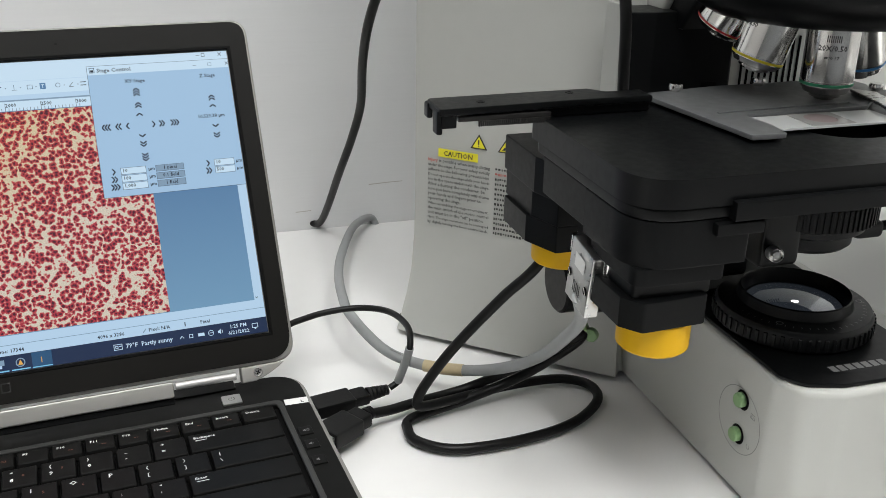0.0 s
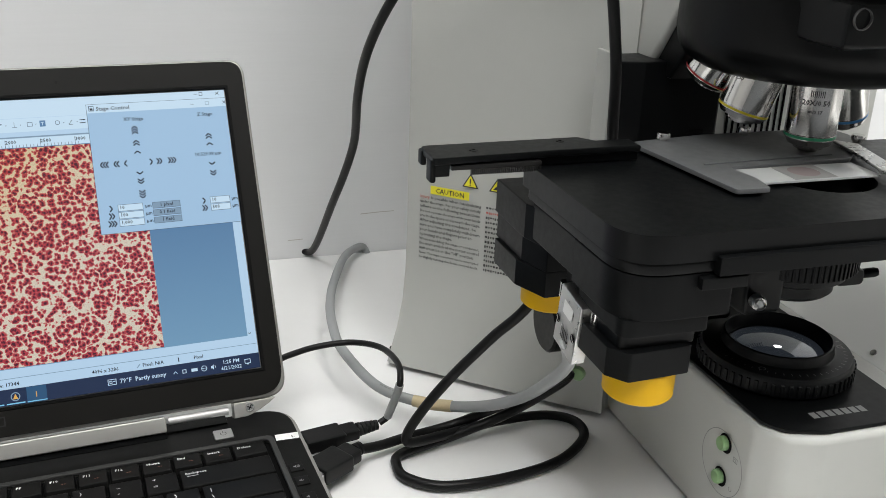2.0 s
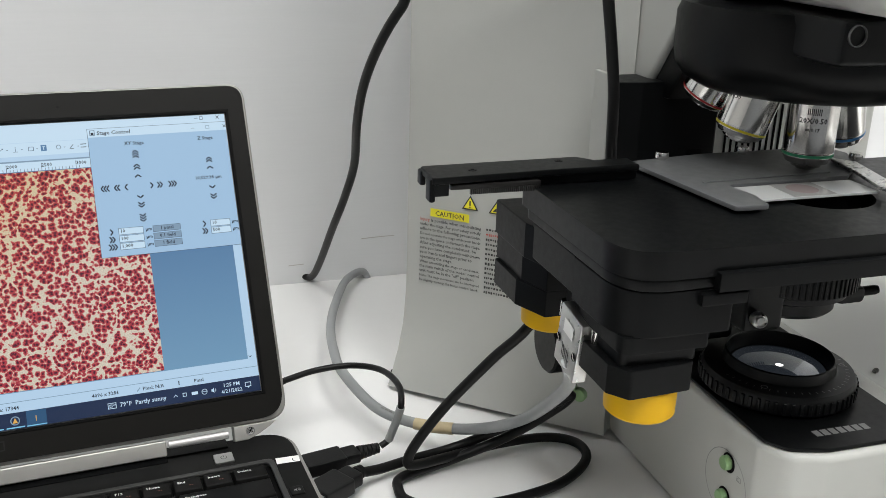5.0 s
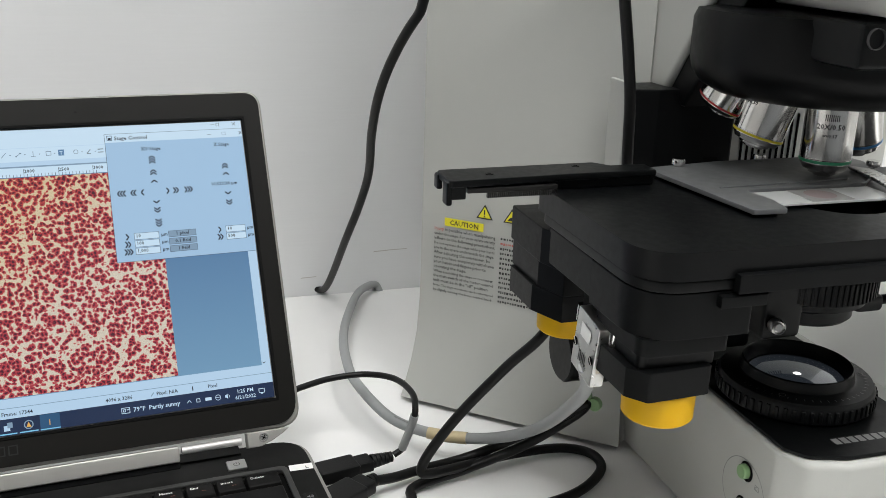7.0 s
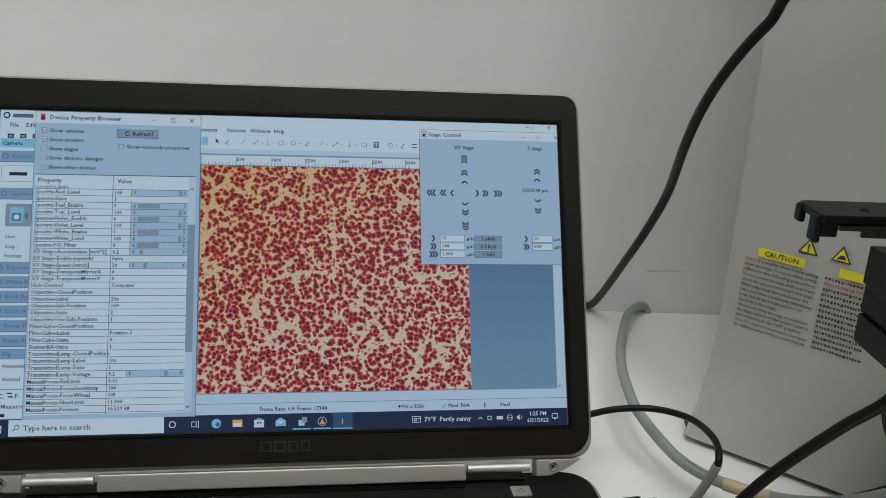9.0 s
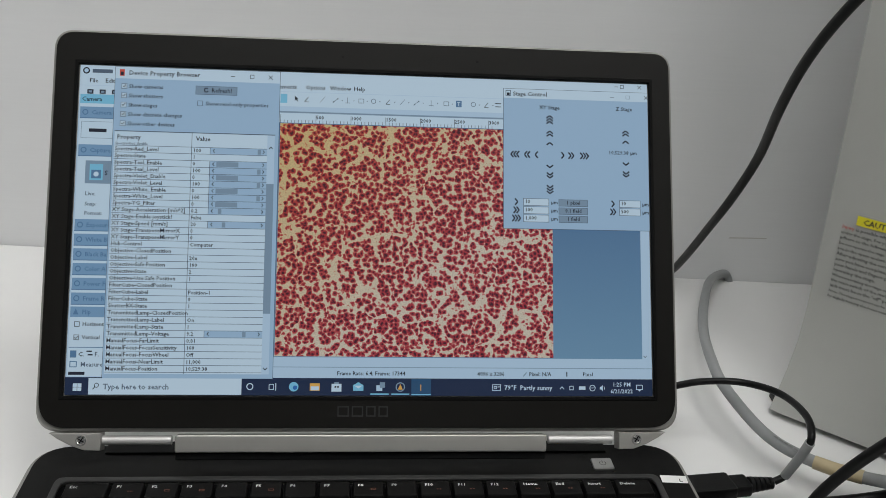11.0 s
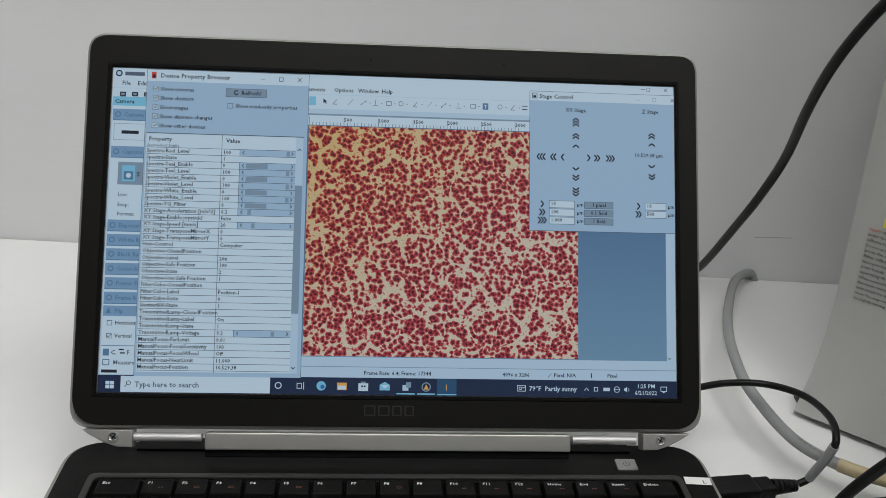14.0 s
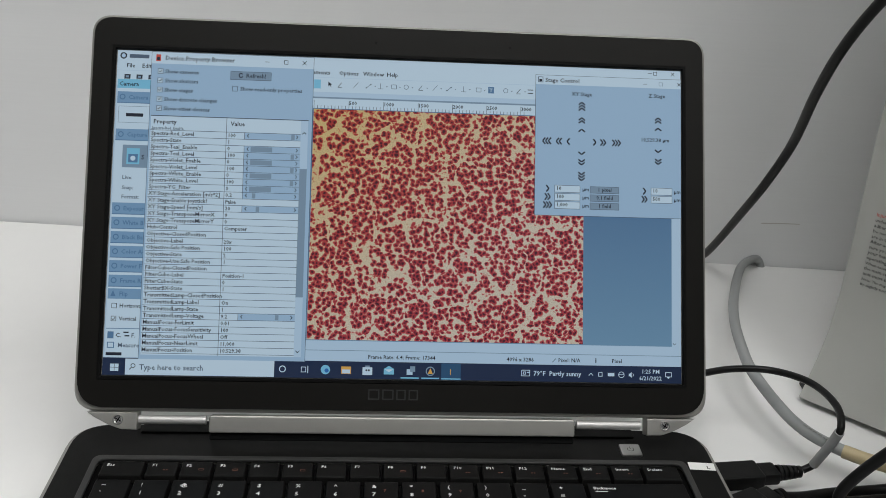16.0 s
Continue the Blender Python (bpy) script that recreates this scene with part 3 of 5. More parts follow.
def tissue():
    """Stained tissue seen through the microscope: crimson nuclei on a pale ground, yellower in one corner."""
    m = bpy.data.materials.new("lit_tissue_picture")
    m.use_nodes = True
    n, l = m.node_tree.nodes, m.node_tree.links
    p = n["Principled BSDF"]
    p.inputs["Base Color"].default_value = (0.01, 0.01, 0.012, 1)
    p.inputs["Roughness"].default_value = 0.55
    p.inputs["Emission Strength"].default_value = G
    p.inputs["Specular IOR Level"].default_value = 0.12
    co = n.new("ShaderNodeTexCoord")
    mp = n.new("ShaderNodeMapping")
    mp.inputs["Rotation"].default_value = (radians(-62), 0, 0)
    l.new(co.outputs["Object"], mp.inputs[0])
    def noise(scale, detail, vec=None, distort=0.0):
        q = n.new("ShaderNodeTexNoise")
        q.inputs["Scale"].default_value, q.inputs["Detail"].default_value, q.inputs["Distortion"].default_value = scale, detail, distort
        l.new(vec or mp.outputs[0], q.inputs["Vector"])
        return q

    def calc(op, a, b, c=None):
        q = n.new("ShaderNodeMath")
        q.operation = op
        for k, v in enumerate((a, b, c)):
            if v is None:
                continue
            if isinstance(v, (int, float)):
                q.inputs[k].default_value = v
            else:
                l.new(v, q.inputs[k])
        return q.outputs[0]

    def shifted(source, amount):
        q = n.new("ShaderNodeVectorMath")
        q.operation = "MULTIPLY_ADD"
        q.inputs[1].default_value = (amount, amount, 0)
        l.new(source.outputs["Color"], q.inputs[0])
        l.new(mp.outputs[0], q.inputs[2])
        return q.outputs[0]

    def cells(scale, feature, vec):
        q = n.new("ShaderNodeTexVoronoi")
        q.voronoi_dimensions, q.feature = "2D", feature
        q.inputs["Scale"].default_value = scale
        l.new(vec, q.inputs["Vector"])
        return q

    # winding pale channels between clusters of cells, wide and open in places, closed in others
    broad = cells(66, "DISTANCE_TO_EDGE", shifted(noise(95, 3), 0.017))
    open_way = calc("MULTIPLY_ADD", noise(34, 2).outputs[0], -0.42, calc("ADD", broad.outputs["Distance"], 0.215))
    channel = n.new("ShaderNodeMapRange")
    channel.inputs[1].default_value, channel.inputs[2].default_value, channel.inputs[3].default_value, channel.inputs[4].default_value = 0.0, 0.09, 0.48, 0.0
    l.new(open_way, channel.inputs[0])
    # single cells, each with its own size and depth of stain
    cell = cells(385, "F1", shifted(noise(300, 2), 0.0030))
    sep = n.new("ShaderNodeSeparateColor")
    l.new(cell.outputs["Color"], sep.inputs[0])
    dist = calc("ADD", cell.outputs["Distance"], channel.outputs[0])
    dist = calc("MULTIPLY_ADD", sep.outputs[0], 0.14, calc("SUBTRACT", dist, 0.07))
    dist = calc("MULTIPLY_ADD", noise(900, 2).outputs[0], 0.24, calc("SUBTRACT", dist, 0.12))
    ramp = n.new("ShaderNodeValToRGB")
    stops = [(0.10, (0.060, 0.006, 0.018)), (0.21, (0.15, 0.010, 0.026)), (0.29, (0.42, 0.030, 0.050)), (0.44, (0.45, 0.042, 0.058)), (0.55, (0.62, 0.23, 0.20)), (0.66, (0.70, 0.63, 0.52))]
    el = ramp.color_ramp.elements
    while len(el) < len(stops):
        el.new(0.5)
    for e, (q, c) in zip(el, stops):
        e.position, e.color = q, (*c, 1)
    l.new(dist, ramp.inputs[0])
    spot = n.new("ShaderNodeMapRange")
    spot.inputs[1].default_value, spot.inputs[2].default_value, spot.inputs[3].default_value, spot.inputs[4].default_value = 0.3, 0.7, 0.80, 1.15
    l.new(noise(1500, 2).outputs[0], spot.inputs[0])
    toned = n.new("ShaderNodeVectorMath")
    toned.operation = "SCALE"
    l.new(ramp.outputs[0], toned.inputs[0])
    l.new(spot.outputs[0], toned.inputs["Scale"])
    # warm stain towards the picture's upper left
    grad = n.new("ShaderNodeVectorMath")
    grad.operation = "DOT_PRODUCT"
    grad.inputs[1].default_value = (-4.2, 0, 6.5)
    l.new(co.outputs["Object"], grad.inputs[0])
    gr = n.new("ShaderNodeMapRange")
    gr.inputs[1].default_value, gr.inputs[2].default_value = 0.62, 1.5
    l.new(grad.outputs["Value"], gr.inputs[0])
    tint = n.new("ShaderNodeMix")
    tint.data_type, tint.blend_type = "RGBA", "MULTIPLY"
    tint.inputs[7].default_value = (0.98, 0.78, 0.34, 1)
    l.new(gr.outputs[0], tint.inputs[0])
    l.new(toned.outputs[0], tint.inputs[6])
    l.new(tint.outputs[2], p.inputs["Emission Color"])
    return m


TISSUE = tissue()
TOP_LEFT = LID @ Matrix.Translation((-SCREEN_W / 2, SCREEN_H, -0.0006))
PX = SCREEN_W / 1366
panel = part("screen", box(-SCREEN_W / 2, SCREEN_W / 2, 0, SCREEN_H, -0.0045, -0.0007, 0, 1, LID), DARK, laptop, "lit display with program windows")

# main program window
s = Sheet(TOP_LEFT, PX)
s.rect(0, 0, 1366, 728, UI_PALE, 1)
s.rect(0, 0, 1366, 26, UI_WHITE, 2)
s.rect(0, 26, 1366, 48, UI_WHITE, 2)
s.disc(14, 13, 8, UI_TEXT, 3)
s.disc(14, 13, 5, UI_PALE, 4)
s.rect(28, 9, 74, 18, UI_SOFT, 3)
s.text("File", 22, 41, 10, UI_TEXT, 3)
s.text("Edit", 58, 41, 10, UI_TEXT, 3)
for w, q in (("ements", 462), ("Options", 525), ("Window", 583), ("Help", 640)):
    s.text(w, q, 41, 10, UI_TEXT, 3)
s.rect(1284, 8, 1294, 9, UI_TEXT, 3)
s.border(1298, 4, 1307, 13, 1, UI_TEXT, 3)
s.stroke(1342, 4, 1351, 13, 1.2, UI_TEXT, 3)
s.stroke(1342, 13, 1351, 4, 1.2, UI_TEXT, 4)
# tool bar
s.rect(0, 49, 1366, 84, UI_WHITE, 2)
for q in (18, 46, 74):
    s.rect(q, 58, q + 14, 72, UI_TEXT, 3)
    s.rect(q + 3, 61, q + 11, 66, UI_MID, 4)
s.rect(466, 54, 482, 76, UI_CYAN, 3)
s.poly([(500, 58), (500, 70), (503, 67), (507, 72), (508, 71), (505, 66), (509, 66)], UI_TEXT, 3)
for k, q in enumerate((523, 560, 592, 620, 652, 682, 718, 752, 787, 822, 858, 925, 958)):
    kind = k % 6
    if kind == 0:
        s.stroke(q, 71, q + 9, 60, 1.3, UI_TEXT, 3)
        s.rect(q, 71, q + 10, 72.2, UI_TEXT, 3)
    elif kind == 1:
        s.stroke(q, 72, q + 12, 58, 1, UI_SOFT, 3)
    elif kind == 2:
        s.stroke(q, 70, q + 10, 62, 1, UI_SOFT, 3)
        s.disc(q + 10, 62, 1.8, UI_SOFT, 4, 8)
        s.disc(q, 70, 1.8, UI_SOFT, 4, 8)
    elif kind == 3:
        s.rect(q + 5, 58, q + 6, 72, UI_SOFT, 3)
        s.rect(q, 71, q + 12, 72, UI_SOFT, 4)
    elif kind == 4:
        s.border(q, 60, q + 13, 71, 1.2, UI_SOFT, 3)
    else:
        s.ring(q + 6, 65, 6, 1.2, UI_SOFT, 3, 14)
    if k > 1:
        s.poly([(q + 19, 65), (q + 23, 65), (q + 21, 67.5)], UI_SOFT, 3)
s.rect(888, 57, 902, 73, UI_STEEL, 3)
s.text("T", 891, 70, 9, UI_WHITE, 4)
s.rect(985, 60, 999, 62, UI_TEXT, 3)
s.rect(985, 68, 999, 70, UI_TEXT, 3)
# rulers and the blue work area
s.rect(463, 96, 1366, 100, UI_MID, 2)
s.rect(463, 100, 1366, 124, UI_WHITE, 3)
for k in range(0, 62):
    q = 467 + k * 16.7 / 2
    if q < 1000:
        s.rect(q, 117 if k % 10 else 104, q + 1, 124, UI_TEXT, 4)
for w, q in (("500", 551), ("1000", 634), ("1500", 718), ("2000", 802), ("2500", 885), ("3000", 969)):
    s.text(w, q, 114, 9, UI_TEXT, 4)
s.rect(463, 124, 1343, 680, UI_WORK, 3)
s.rect(1343, 124, 1356, 680, UI_PALE, 4)
s.stroke(1346, 672, 1349.5, 676, 1.4, UI_TEXT, 5)
s.stroke(1349.5, 676, 1353, 672, 1.4, UI_TEXT, 6)
s.rect(463, 681, 1366, 703, UI_PALE, 4)
s.rect(463, 703, 1366, 728, UI_PALE, 4)
s.rect(463, 702, 1366, 703.5, UI_MID, 5)
s.text("Frame Rate: 6.4; Frame: 17344", 612, 721, 9, UI_TEXT, 5)
s.text("4096 x 3286", 942, 721, 9, UI_TEXT, 5)
s.text("Pixel: N/A", 1066, 721, 9, UI_TEXT, 5)
s.stroke(1052, 722, 1060, 713, 2.5, UI_MID, 5)
s.rect(1156, 711, 1158.5, 722, UI_TEXT, 5)
s.text("Pixel", 1196, 721, 9, UI_TEXT, 5)
# side panel
s.rect(3, 68, 84, 726, UI_WHITE, 3)
s.rect(3, 70, 84, 92, UI_CYAN, 4)
s.text("Camera", 7, 86, 10, UI_TEXT, 5)
for q, w in ((100, "Camera L"), (190, "Capture &"), (366, "Exposure"), (400, "White Ba"), (434, "Black Bal"), (468, "Color Ad"), (502, "Power Fr"), (536, "Frame Ra"), (0, "")):
    if w:
        s.rect(4, q, 84, q + 26, UI_BLUE, 4)
        s.rect(4, q + 26, 84, q + 28, UI_STEEL, 4)
        s.ring(16, q + 13, 7, 2.5, UI_STEEL, 5, 14)
        s.text(w, 30, q + 18, 10, UI_STEEL, 5)
s.rect(4, 568, 84, 592, UI_BLUE, 4)
s.text("Flip", 30, 585, 10, UI_STEEL, 5)
s.poly([(10, 586), (22, 586), (16, 572)], UI_STEEL, 5)
s.rect(26, 152, 66, 160, UI_TEXT, 5)
s.border(8, 135, 84, 175, 1, UI_MID, 4)
s.rect(22, 228, 84, 282, UI_MID, 4)
s.rect(32, 236, 62, 274, UI_CYAN, 5)
s.rect(36, 250, 58, 270, UI_STEEL, 6)
s.disc(47, 260, 6, UI_WHITE, 7, 12)
s.text("S", 66, 262, 11, UI_TEXT, 6)
for q, w in ((310, "Live:"), (334, "Snap:"), (356, "Format:")):
    s.text(w, 24, q, 9, UI_SOFT, 5)
for q, w, on in ((602, "Horizontal", 0), (632, "Vertical", 1)):
    s.border(14, q, 26, q + 12, 1.2, UI_TEXT, 5)
    if on:
        s.stroke(16, q + 6, 19, q + 9, 1.6, UI_TEXT, 6)
        s.stroke(19, q + 9, 24, q + 3, 1.6, UI_TEXT, 7)
    s.text(w, 32, q + 10, 9, UI_TEXT, 5)
s.rect(4, 660, 84, 661.5, UI_STEEL, 5)
s.rect(8, 668, 22, 684, UI_STEEL, 5)
s.text("C.", 26, 681, 10, UI_TEXT, 5)
s.text("F.", 62, 681, 10, UI_SOFT, 5)
s.rect(44, 668, 56, 671, UI_TEXT, 5)
s.rect(47, 676, 58, 679, UI_TEXT, 5)
s.border(8, 692, 24, 706, 2, UI_STEEL, 5)
s.text("Measure", 32, 704, 10, UI_SOFT, 5)
s.rect(6, 716, 42, 723, UI_TEXT, 5)
s.done("main_window", panel)

s = Sheet(TOP_LEFT, PX)
s.rect(467, 126, 1125, 678, TISSUE, 5)
s.done("specimen_picture", panel, "red stained tissue picture")

# property browser
s = Sheet(TOP_LEFT, PX)
s.rect(80, 1, 465, 731, UI_LINE, 8)
s.rect(81, 2, 464, 730, UI_BACK, 9)
s.rect(81, 2, 464, 30, UI_WHITE, 10)
s.rect(91, 8, 102, 24, UI_RED, 11)
s.rect(93, 14, 100, 22, UI_TEXT, 12)
s.text("Device Property Browser", 112, 21, 11, UI_TEXT, 11)
s.rect(348, 16, 358, 17.2, UI_TEXT, 11)
s.border(393, 11, 403, 21, 1.2, UI_TEXT, 11)
s.stroke(437, 11, 447, 21, 1.4, UI_TEXT, 11)
s.stroke(437, 21, 447, 11, 1.4, UI_TEXT, 12)
for k, w in enumerate(("Show cameras", "Show shutters", "Show stages", "Show discrete changes", "Show other devices")):
    y = 42 + 22.4 * k
    s.rect(96, y, 109, y + 13, UI_LINE, 10)
    s.rect(97.2, y + 1.2, 107.8, y + 11.8, UI_WHITE, 11)
    s.stroke(99, y + 6, 101.5, y + 9, 1.8, UI_TEXT, 12)
    s.stroke(101.5, y + 9, 106, y + 3, 1.8, UI_TEXT, 13)
    s.text(w, 113, y + 11, 9.5, UI_TEXT, 10)
s.rect(267, 42, 364, 63, UI_LINE, 10)
s.rect(268, 43, 363, 62, UI_MID, 11)
s.ring(292, 52, 6, 2.5, UI_TEXT, 12, 10, 0.4, 5.2)
s.text("Refresh!", 304, 57, 10, UI_TEXT, 12)
s.border(272, 78, 285, 91, 1.2, UI_LINE, 10)
s.text("Show read-only properties", 291, 89, 9.5, UI_TEXT, 10)
# the table
s.rect(85, 155, 456, 157, UI_LINE, 10)
s.rect(85, 157, 438, 720, UI_WHITE, 10)
s.rect(438, 157, 455, 720, UI_PALE, 10)
s.rect(438, 274, 455, 580, UI_MID, 11)
s.stroke(442, 190, 446.5, 185, 1.6, UI_TEXT, 11)
s.stroke(446.5, 185, 451, 190, 1.6, UI_TEXT, 12)
s.stroke(442, 705, 446.5, 710, 1.6, UI_TEXT, 11)
s.stroke(446.5, 710, 451, 705, 1.6, UI_TEXT, 12)
s.text("Property", 91, 175, 10.5, UI_TEXT, 11)
s.text("Value", 272, 175, 10.5, UI_TEXT, 11)
s.rect(262, 157, 263.2, 720, UI_LINE, 11)
table = [("Spectra-Red_Level", "100", 2), ("Spectra-State", "1", 0), ("Spectra-Teal_Enable", "0", 1), ("Spectra-Teal_Level", "100", 2), ("Spectra-Violet_Enable", "0", 1),
         ("Spectra-Violet_Level", "100", 2), ("Spectra-White_Enable", "0", 1), ("Spectra-White_Level", "100", 2), ("Spectra-YG_Filter", "0", 1), ("XY Stage-Acceleration [m/s^2]", "0.2", 3),
         ("XY Stage-Enable joystick?", "False", 0), ("XY Stage-Speed [mm/s]", "20", 4), ("XY Stage-TransposeMirrorX", "0", 0), ("XY Stage-TransposeMirrorY", "0", 0), ("Hub-Control", "Computer", 0),
         ("Objective-ClosedPosition", "", 0), ("Objective-Label", "20x", 0), ("Objective-Safe Position", "100", 0), ("Objective-State", "2", 0), ("Objective-Use Safe Position", "1", 0),
         ("FilterCube-ClosedPosition", "", 0), ("FilterCube-Label", "Position-1", 0), ("FilterCube-State", "0", 0), ("ShutterBX-State", "1", 0), ("TransmittedLamp-ClosedPosition", "", 0),
         ("TransmittedLamp-Label", "On", 0), ("TransmittedLamp-State", "1", 0), ("TransmittedLamp-Voltage", "9.2", 5), ("ManualFocus-FarLimit", "0.01", 0), ("ManualFocus-FocusSensitivity", "100", 0),
         ("ManualFocus-FocusWheel", "Off", 0), ("ManualFocus-NearLimit", "11,000", 0), ("ManualFocus-Position", "10,529.38", 0)]
s.text("Spectra-Red_Enable", 87, 188.5, 6.5, UI_SOFT, 11)
step = (716 - 190) / len(table)
for k, (name, value, kind) in enumerate(table):
    y = 190 + step * k
    s.rect(85, y, 438, y + 1.1, UI_LINE, 11)
    s.text(name, 87, y + 12.5, 9.3, UI_TEXT, 12)
    if value:
        s.text(value, 266, y + 12.5, 8.8, UI_TEXT, 13)
    if kind:
        s.rect(306, y + 1.2, 438, y + step, UI_BACK, 12)
        s.rect(305, y + 1, 306.2, y + step, UI_LINE, 12)
        s.stroke(316, y + 4, 312, y + 8, 1.6, UI_TEXT, 13)
        s.stroke(312, y + 8, 316, y + 12, 1.6, UI_TEXT, 14)
        s.stroke(428, y + 4, 432, y + 8, 1.6, UI_TEXT, 13)
        s.stroke(432, y + 8, 428, y + 12, 1.6, UI_TEXT, 14)
        a, b = {1: (321, 372), 2: (416, 424), 3: (328, 336), 4: (338, 346), 5: (392, 400)}[kind]
        s.rect(a, y + 2.5, b, y + step - 1.5, UI_MID, 13)
s.rect(85, 716, 438, 717, UI_LINE, 11)
s.done("property_window", panel)

# stage control
s = Sheet(TOP_LEFT, PX)
s.rect(1004, 22, 1366, 369, UI_LINE, 8)
s.rect(1005, 23, 1366, 368, UI_BACK, 9)
s.rect(1005, 23, 1366, 46, UI_WHITE, 10)
s.border(1010, 27, 1023, 41, 1.6, UI_SOFT, 11)
s.rect(1013, 33, 1020, 39, UI_TEXT, 12)
s.text("Stage Control", 1028, 40, 10.5, UI_TEXT, 11)
s.rect(1272, 36, 1281, 37, UI_SOFT, 11)
s.border(1311, 31, 1321, 40, 1, UI_MID, 11)
s.stroke(1358, 31, 1366, 39, 1.4, UI_TEXT, 11)
s.stroke(1358, 39, 1366, 31, 1.4, UI_TEXT, 12)
s.text("XY Stage", 1119, 72, 9.5, UI_TEXT, 11, 0.5)
s.text("Z Stage", 1306, 70, 9.5, UI_TEXT, 11, 0.5)


def chevrons(x, y, way, count, gap=7.0, a=8.0, b=6.5, w=3.4):
    """A pile of arrow heads pointing along way."""
    for k in range(count):
        q = (k - (count - 1) / 2) * gap
        cx, cy = x + way[0] * q, y + way[1] * q
        tip = (cx + way[0] * b / 2, cy + way[1] * b / 2)
        for sgn in (-1, 1):
            end = (cx - way[0] * b / 2 + sgn * way[1] * a, cy - way[1] * b / 2 + sgn * way[0] * a)
            s.stroke(*tip, *end, w, UI_TEXT, 11 if sgn < 0 else 12)


for y, c in ((98, 3), (133, 2), (158, 1)):
    chevrons(1119, y, (0, -1), c)
for y, c in ((214, 1), (236, 2), (271, 3)):
    chevrons(1119, y, (0, 1), c)
for xq, c in ((1033, 3), (1063, 2), (1086, 1)):
    chevrons(xq, 186, (-1, 0), c)
for xq, c in ((1151, 1), (1172, 2), (1205, 3)):
    chevrons(xq, 186, (1, 0), c)
chevrons(1309, 127, (0, -1), 2)
chevrons(1309, 149, (0, -1), 1)
s.text("10,529.38 µm", 1301, 180, 9, UI_TEXT, 11, 0.5)
chevrons(1309, 203, (0, 1), 1)
chevrons(1309, 229, (0, 1), 2)
for k, (v, w) in enumerate((("10", "1 pixel"), ("100", "0.1 field"), ("1,000", "1 field"))):
    y = 294 + 20 * k
    s.rect(1053, y, 1116, y + 18, UI_LINE, 10)
    s.rect(1054, y + 1, 1115, y + 17, UI_WHITE, 11)
    s.text(v, 1057, y + 12, 9, UI_TEXT, 12)
    s.text("µm", 1121, y + 13, 9, UI_TEXT, 11)
    s.rect(1140, y + 1, 1212, y + 18, UI_LINE, 10)
    s.rect(1141, y + 2, 1211, y + 17, UI_MID, 11)
    s.text(w, 1176, y + 13, 9, UI_TEXT, 12, 0.5)
    chevrons(1036, y + 9, (1, 0), k + 1)
for k, v in enumerate(("10", "500")):
    y = 294 + 20 * k
    s.rect(1291, y, 1344, y + 18, UI_LINE, 10)
    s.rect(1292, y + 1, 1343, y + 17, UI_WHITE, 11)
    s.text(v, 1295, y + 12, 9, UI_TEXT, 12)
    s.text("µm", 1348, y + 13, 9, UI_TEXT, 11)
    chevrons(1275, y + 9, (1, 0), k + 1)
s.done("stage_window", panel)

# task bar
s = Sheet(TOP_LEFT, PX)
s.rect(0, 728, 1366, 768, UI_BAR, 8)
for a in range(2):
    for b in range(2):
        s.rect(18 + 10 * a, 742 + 9 * b, 27 + 10 * a, 750 + 9 * b, UI_WHITE, 9)
s.rect(52, 730, 394, 767, UI_WHITE, 9)
s.ring(70, 746, 5.5, 1.5, UI_TEXT, 10, 14)
s.stroke(66, 750, 62, 755, 1.8, UI_TEXT, 10)
s.text("Type here to search", 84, 755, 12.5, UI_SOFT, 10)
s.ring(413, 748, 8, 2.2, UI_WHITE, 9, 20)
s.border(456, 742, 468, 755, 1.6, UI_WHITE, 9)
s.rect(471, 740, 473, 757, UI_WHITE, 9)
s.disc(513, 748, 11, UI_CYAN, 9)
s.disc(516, 750, 5, UI_SELECT, 10)
s.rect(550, 740, 573, 757, UI_ORANGE, 9)
s.rect(552, 747, 571, 756, UI_WHITE, 10)
s.rect(600, 741, 623, 759, UI_WHITE, 9)
s.rect(606, 737, 617, 741, UI_MID, 9)
s.rect(607, 746, 611, 750, UI_TEXT, 10)
s.rect(613, 746, 617, 750, UI_TEXT, 10)
s.poly([(650, 757), (674, 757), (674, 744), (662, 737), (650, 744)], UI_CYAN, 9)
s.poly([(652, 745), (662, 752), (672, 745)], UI_WHITE, 10)
s.rect(704, 744, 718, 757, UI_PALE, 9)
s.rect(712, 737, 724, 750, UI_MID, 10)
s.rect(690, 763, 733, 766, UI_CYAN, 9)
s.ring(760, 748, 11, 2.5, UI_MID, 9, 20)
s.poly([(754, 754), (766, 754), (760, 741)], UI_ORANGE, 10)
s.rect(739, 763, 781, 766, UI_CYAN, 9)
s.rect(786, 729, 832, 768, UI_BAR_HI, 9)
s.rect(786, 764, 832, 766.5, UI_CYAN, 10)
s.stroke(808, 742, 808, 756, 2, UI_ORANGE, 10)
s.border(977, 741, 998, 756, 1.6, UI_WHITE, 9)
s.border(981, 745, 988, 752, 1.6, UI_WHITE, 9)
s.rect(990, 746, 996, 748, UI_WHITE, 9)
s.text("79°F  Partly sunny", 1006, 754, 11, UI_WHITE, 9)
s.stroke(1140, 752, 1145, 746, 1.6, UI_WHITE, 9)
s.stroke(1145, 746, 1150, 752, 1.6, UI_WHITE, 10)
s.border(1163, 744, 1173, 754, 1.6, UI_WHITE, 9)
s.rect(1186, 745, 1202, 753, UI_WHITE, 9)
s.ring(1219, 749, 7.5, 1.5, UI_WHITE, 9, 16)
s.rect(1212, 748, 1226, 749.3, UI_WHITE, 10)
